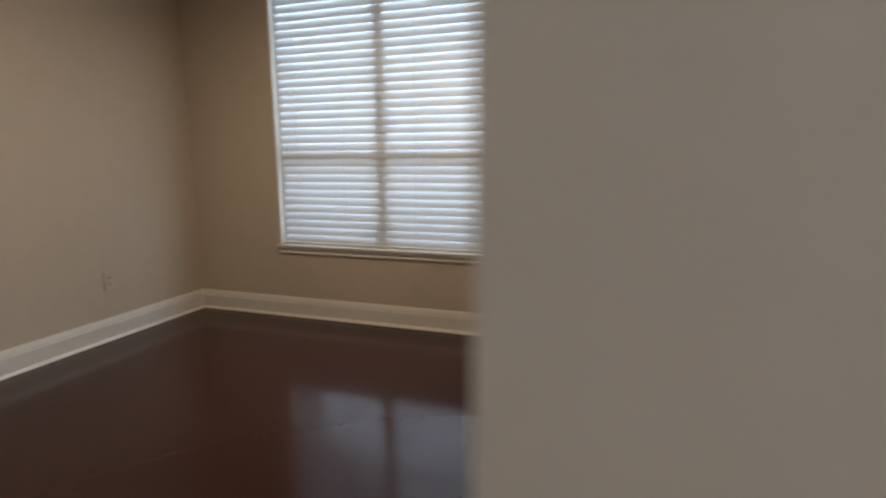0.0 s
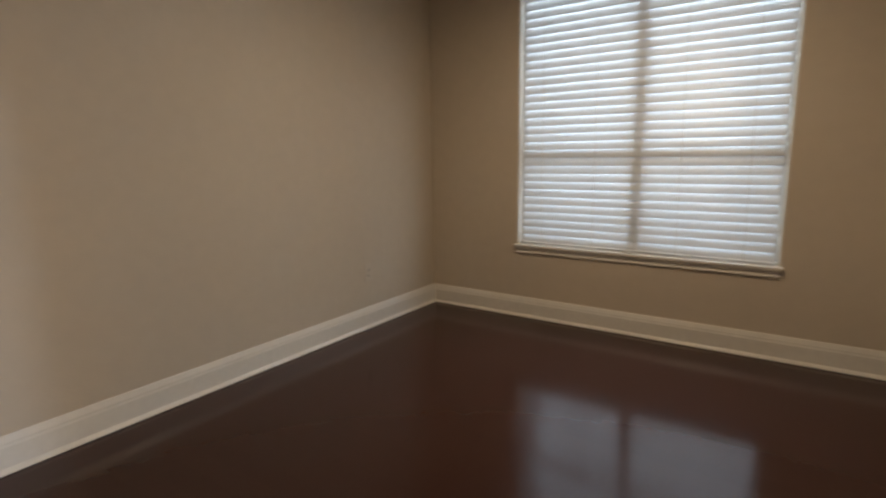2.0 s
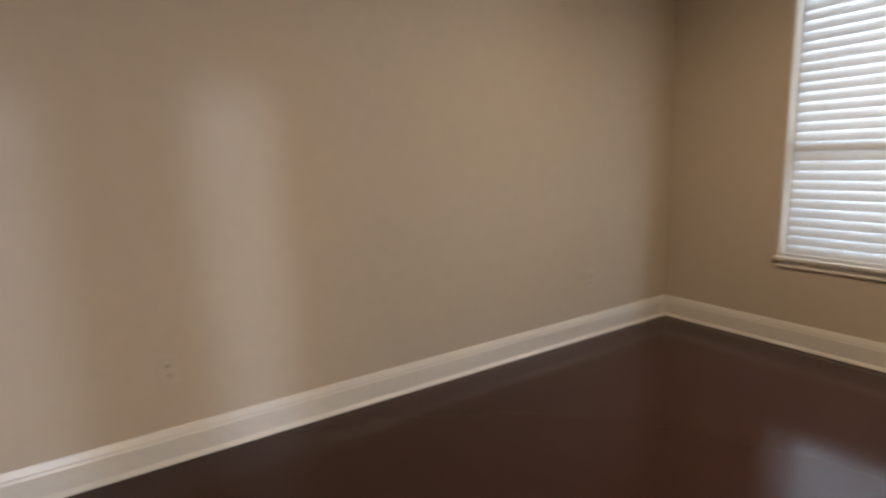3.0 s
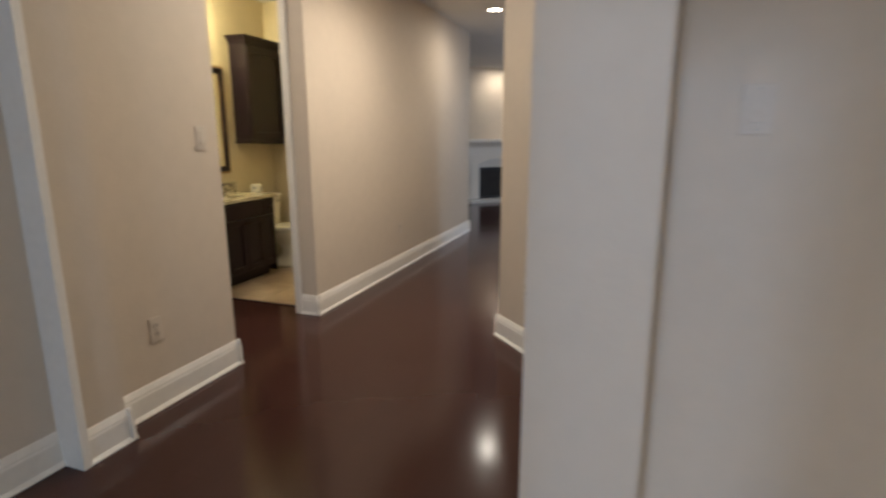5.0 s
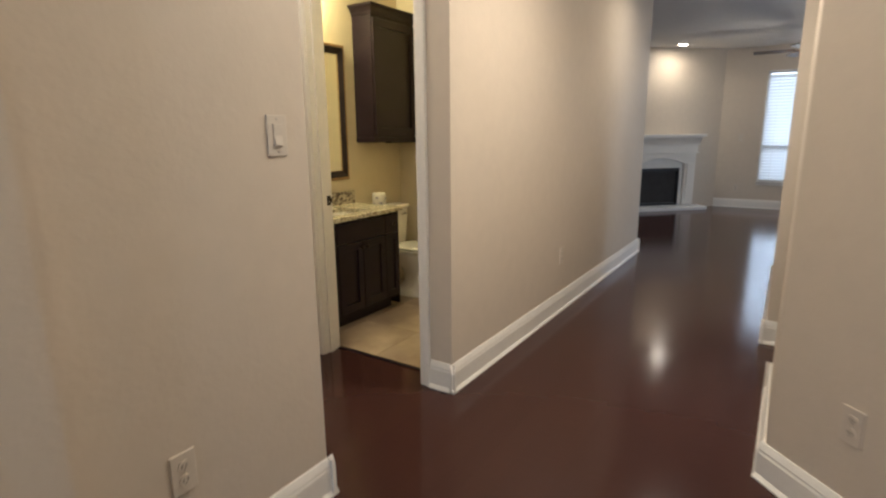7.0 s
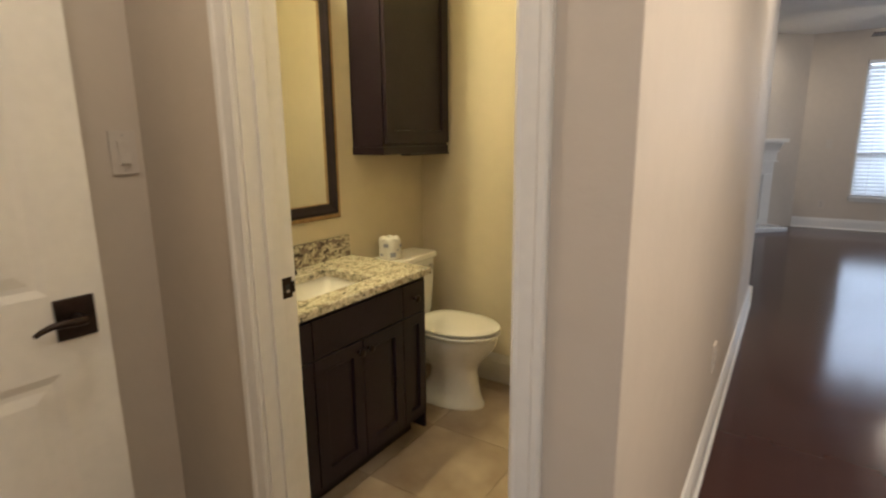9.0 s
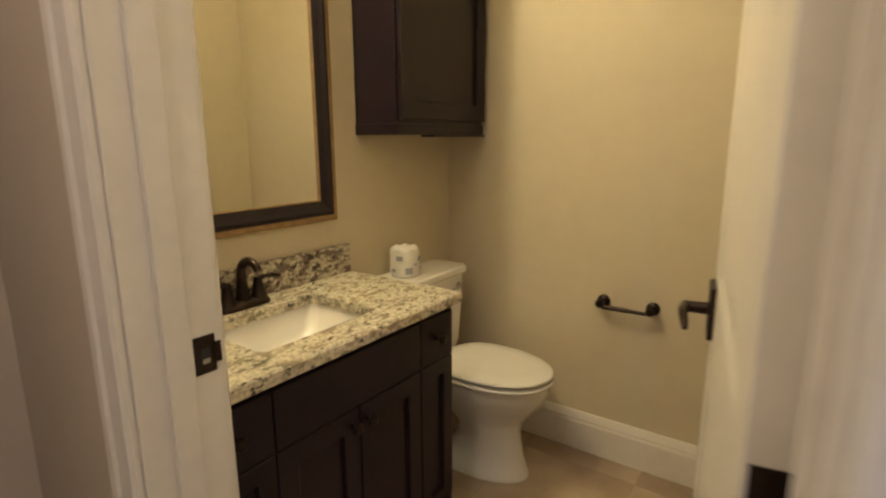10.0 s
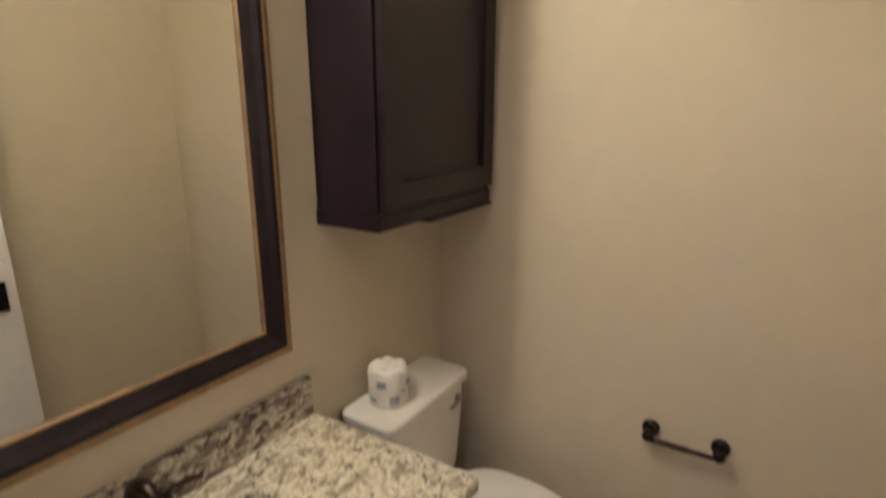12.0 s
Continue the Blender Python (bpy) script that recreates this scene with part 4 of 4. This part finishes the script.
loft(bm, [egg(0.21, 0.615, 0.154, 0.3830), egg(0.195, 0.634, 0.171, 0.3865), egg(0.193, 0.637, 0.174, 0.391), egg(0.195, 0.635, 0.172, 0.397), egg(0.21, 0.615, 0.152, 0.4000)])
part("seat", bm, PORCELAIN, toi, smooth=True)
bm = bmesh.new()
loft(bm, [egg(0.21, 0.612, 0.150, 0.4065), egg(0.196, 0.628, 0.165, 0.4085), egg(0.192, 0.634, 0.171, 0.413), egg(0.194, 0.632, 0.169, 0.4185), egg(0.206, 0.618, 0.156, 0.4225), egg(0.25, 0.565, 0.11, 0.4245)])
part("lid", bm, PORCELAIN, toi, smooth=True)
bm = bmesh.new()
loft(bm, [rrect(0.012, 0.150, -0.170, 0.170, 0.03, 0.385), rrect(0.008, 0.158, -0.178, 0.178, 0.03, 0.42), rrect(0.004, 0.166, -0.190, 0.190, 0.03, 0.60), rrect(0.003, 0.168, -0.192, 0.192, 0.03, 0.697)])
part("tank", bm, PORCELAIN, toi, smooth=True)
bm = bmesh.new()
loft(bm, [rrect(-0.001, 0.172, -0.198, 0.198, 0.028, 0.698), rrect(-0.003, 0.178, -0.204, 0.204, 0.03, 0.704), rrect(-0.003, 0.178, -0.204, 0.204, 0.03, 0.724), rrect(0.003, 0.172, -0.198, 0.198, 0.026, 0.731)])
part("tank_lid", bm, PORCELAIN, toi, smooth=True)
bm = bmesh.new()
cyl(bm, (0.167, 0.140, 0.655), (0.176, 0.140, 0.655), 0.013), tube(bm, [(0.180, 0.145, 0.655), (0.183, 0.110, 0.653), (0.183, 0.080, 0.650)], [0.007, 0.006, 0.0045], 10)
part("flush_lever", bm, STEEL, toi, "chrome flush lever", smooth=True)
for s in (-1, 1):
    bm = bmesh.new()
    cyl(bm, (0.20, 0.02 + s * 0.075, 0.381), (0.20, 0.02 + s * 0.075, 0.412), 0.014, 0.012, 16)
    part("hinge_cap", bm, PORCELAIN, toi, smooth=True)
    bm = bmesh.new()
    loft(bm, [[(0.17 + r * math.cos(6.28319 * k / 14), 0.02 + s * 0.12 + r * math.sin(6.28319 * k / 14), z) for k in range(14)] for r, z in ((0.016, 0.018), (0.015, 0.030), (0.008, 0.037))])
    part("bolt_cap", bm, PORCELAIN, toi, smooth=True)

valve = thing("supply_valve", "small chrome water valve with hose behind the toilet", "valve", pose(-1.589, 1.10, 0.16))
bm = bmesh.new()
cyl(bm, (0, 0, 0), (0.045, 0, 0), 0.008), cyl(bm, (0.001, 0, 0), (0.005, 0, 0), 0.024), cyl(bm, (0.045, -0.02, 0), (0.045, 0.012, 0), 0.010)
part("valve_body", bm, STEEL, valve, smooth=True)
bm = bmesh.new()
tube(bm, [(0.045, 0.01, 0.006), (0.045, 0.02, 0.06), (0.055, 0.045, 0.13), (0.07, 0.06, 0.20), (0.07, 0.065, 0.232)], [0.005] * 5, 10)
part("hose", bm, PLASTIC, valve, smooth=True)

# ---- wrapped roll on the tank ----
roll = thing("toilet_paper_roll", "wrapped toilet paper roll with printed paper standing on the tank", "toilet paper", pose(-1.503, 1.205, 0.7315, 0, 0, 12))
bm = bmesh.new()
rings = []
for z, r in ((0.0, 0.044), (0.003, 0.052), (0.02, 0.0545), (0.055, 0.055), (0.092, 0.0545), (0.104, 0.052), (0.110, 0.044), (0.107, 0.028), (0.103, 0.012)):
    rings.append([((r * (1 + 0.035 * math.sin(5 * a + 9 * z * 10) + 0.02 * math.sin(11 * a + 31 * z)) * math.cos(a)), r * (1 + 0.035 * math.sin(5 * a + 9 * z * 10)) * math.sin(a), z + (0.003 * math.sin(7 * a) if z > 0.1 else 0)) for a in [6.28319 * k / 40 for k in range(40)]])
loft(bm, rings)
part("wrapper", bm, PAPER, roll, smooth=True)


def patch(a0, a1, z0, z1, r=0.0585, k=6):
    """A printed mark bent round the roll."""
    bm = bmesh.new()
    lo = [[(rr * math.cos(radians(a0 + (a1 - a0) * i / k)), rr * math.sin(radians(a0 + (a1 - a0) * i / k)), z) for i in range(k + 1)] for z in (z0, z1) for rr in (r,)]
    v = [[bm.verts.new(p) for p in row] for row in lo]
    for i in range(k):
        bm.faces.new((v[0][i], v[0][i + 1], v[1][i + 1], v[1][i]))
    return bm


for a0, a1, z0, z1 in ((-62, -34, 0.016, 0.040), (-8, 22, 0.060, 0.078), (-95, -70, 0.066, 0.084), (30, 55, 0.020, 0.030), (-120, -98, 0.022, 0.034), (-28, -14, 0.048, 0.054)):
    part("printed_mark", patch(a0, a1, z0, z1), INK, roll)

# ---- paper holder ----
tp = thing("paper_holder", "oil-rubbed bronze double-post paper holder on the wall", "paper holder", pose(0, 1.614, 0.637))
for x in (-0.878, -0.700):
    bm = bmesh.new()
    loft(bm, [[(x + r * math.cos(6.28319 * k / 28), -h, r * math.sin(6.28319 * k / 28)) for k in range(28)] for r, h in ((0.024, 0.0), (0.024, 0.007), (0.021, 0.011), (0.012, 0.014), (0.010, 0.030), (0.013, 0.036), (0.0155, 0.044), (0.0155, 0.056), (0.011, 0.062))])
    part("post", bm, BRONZE, tp, smooth=True)
bm = bmesh.new()
cyl(bm, (-0.868, -0.048, -0.010), (-0.775, -0.048, -0.010), 0.0085), cyl(bm, (-0.778, -0.048, -0.010), (-0.710, -0.048, -0.010), 0.0070)
part("roller", bm, BRONZE, tp, smooth=True)
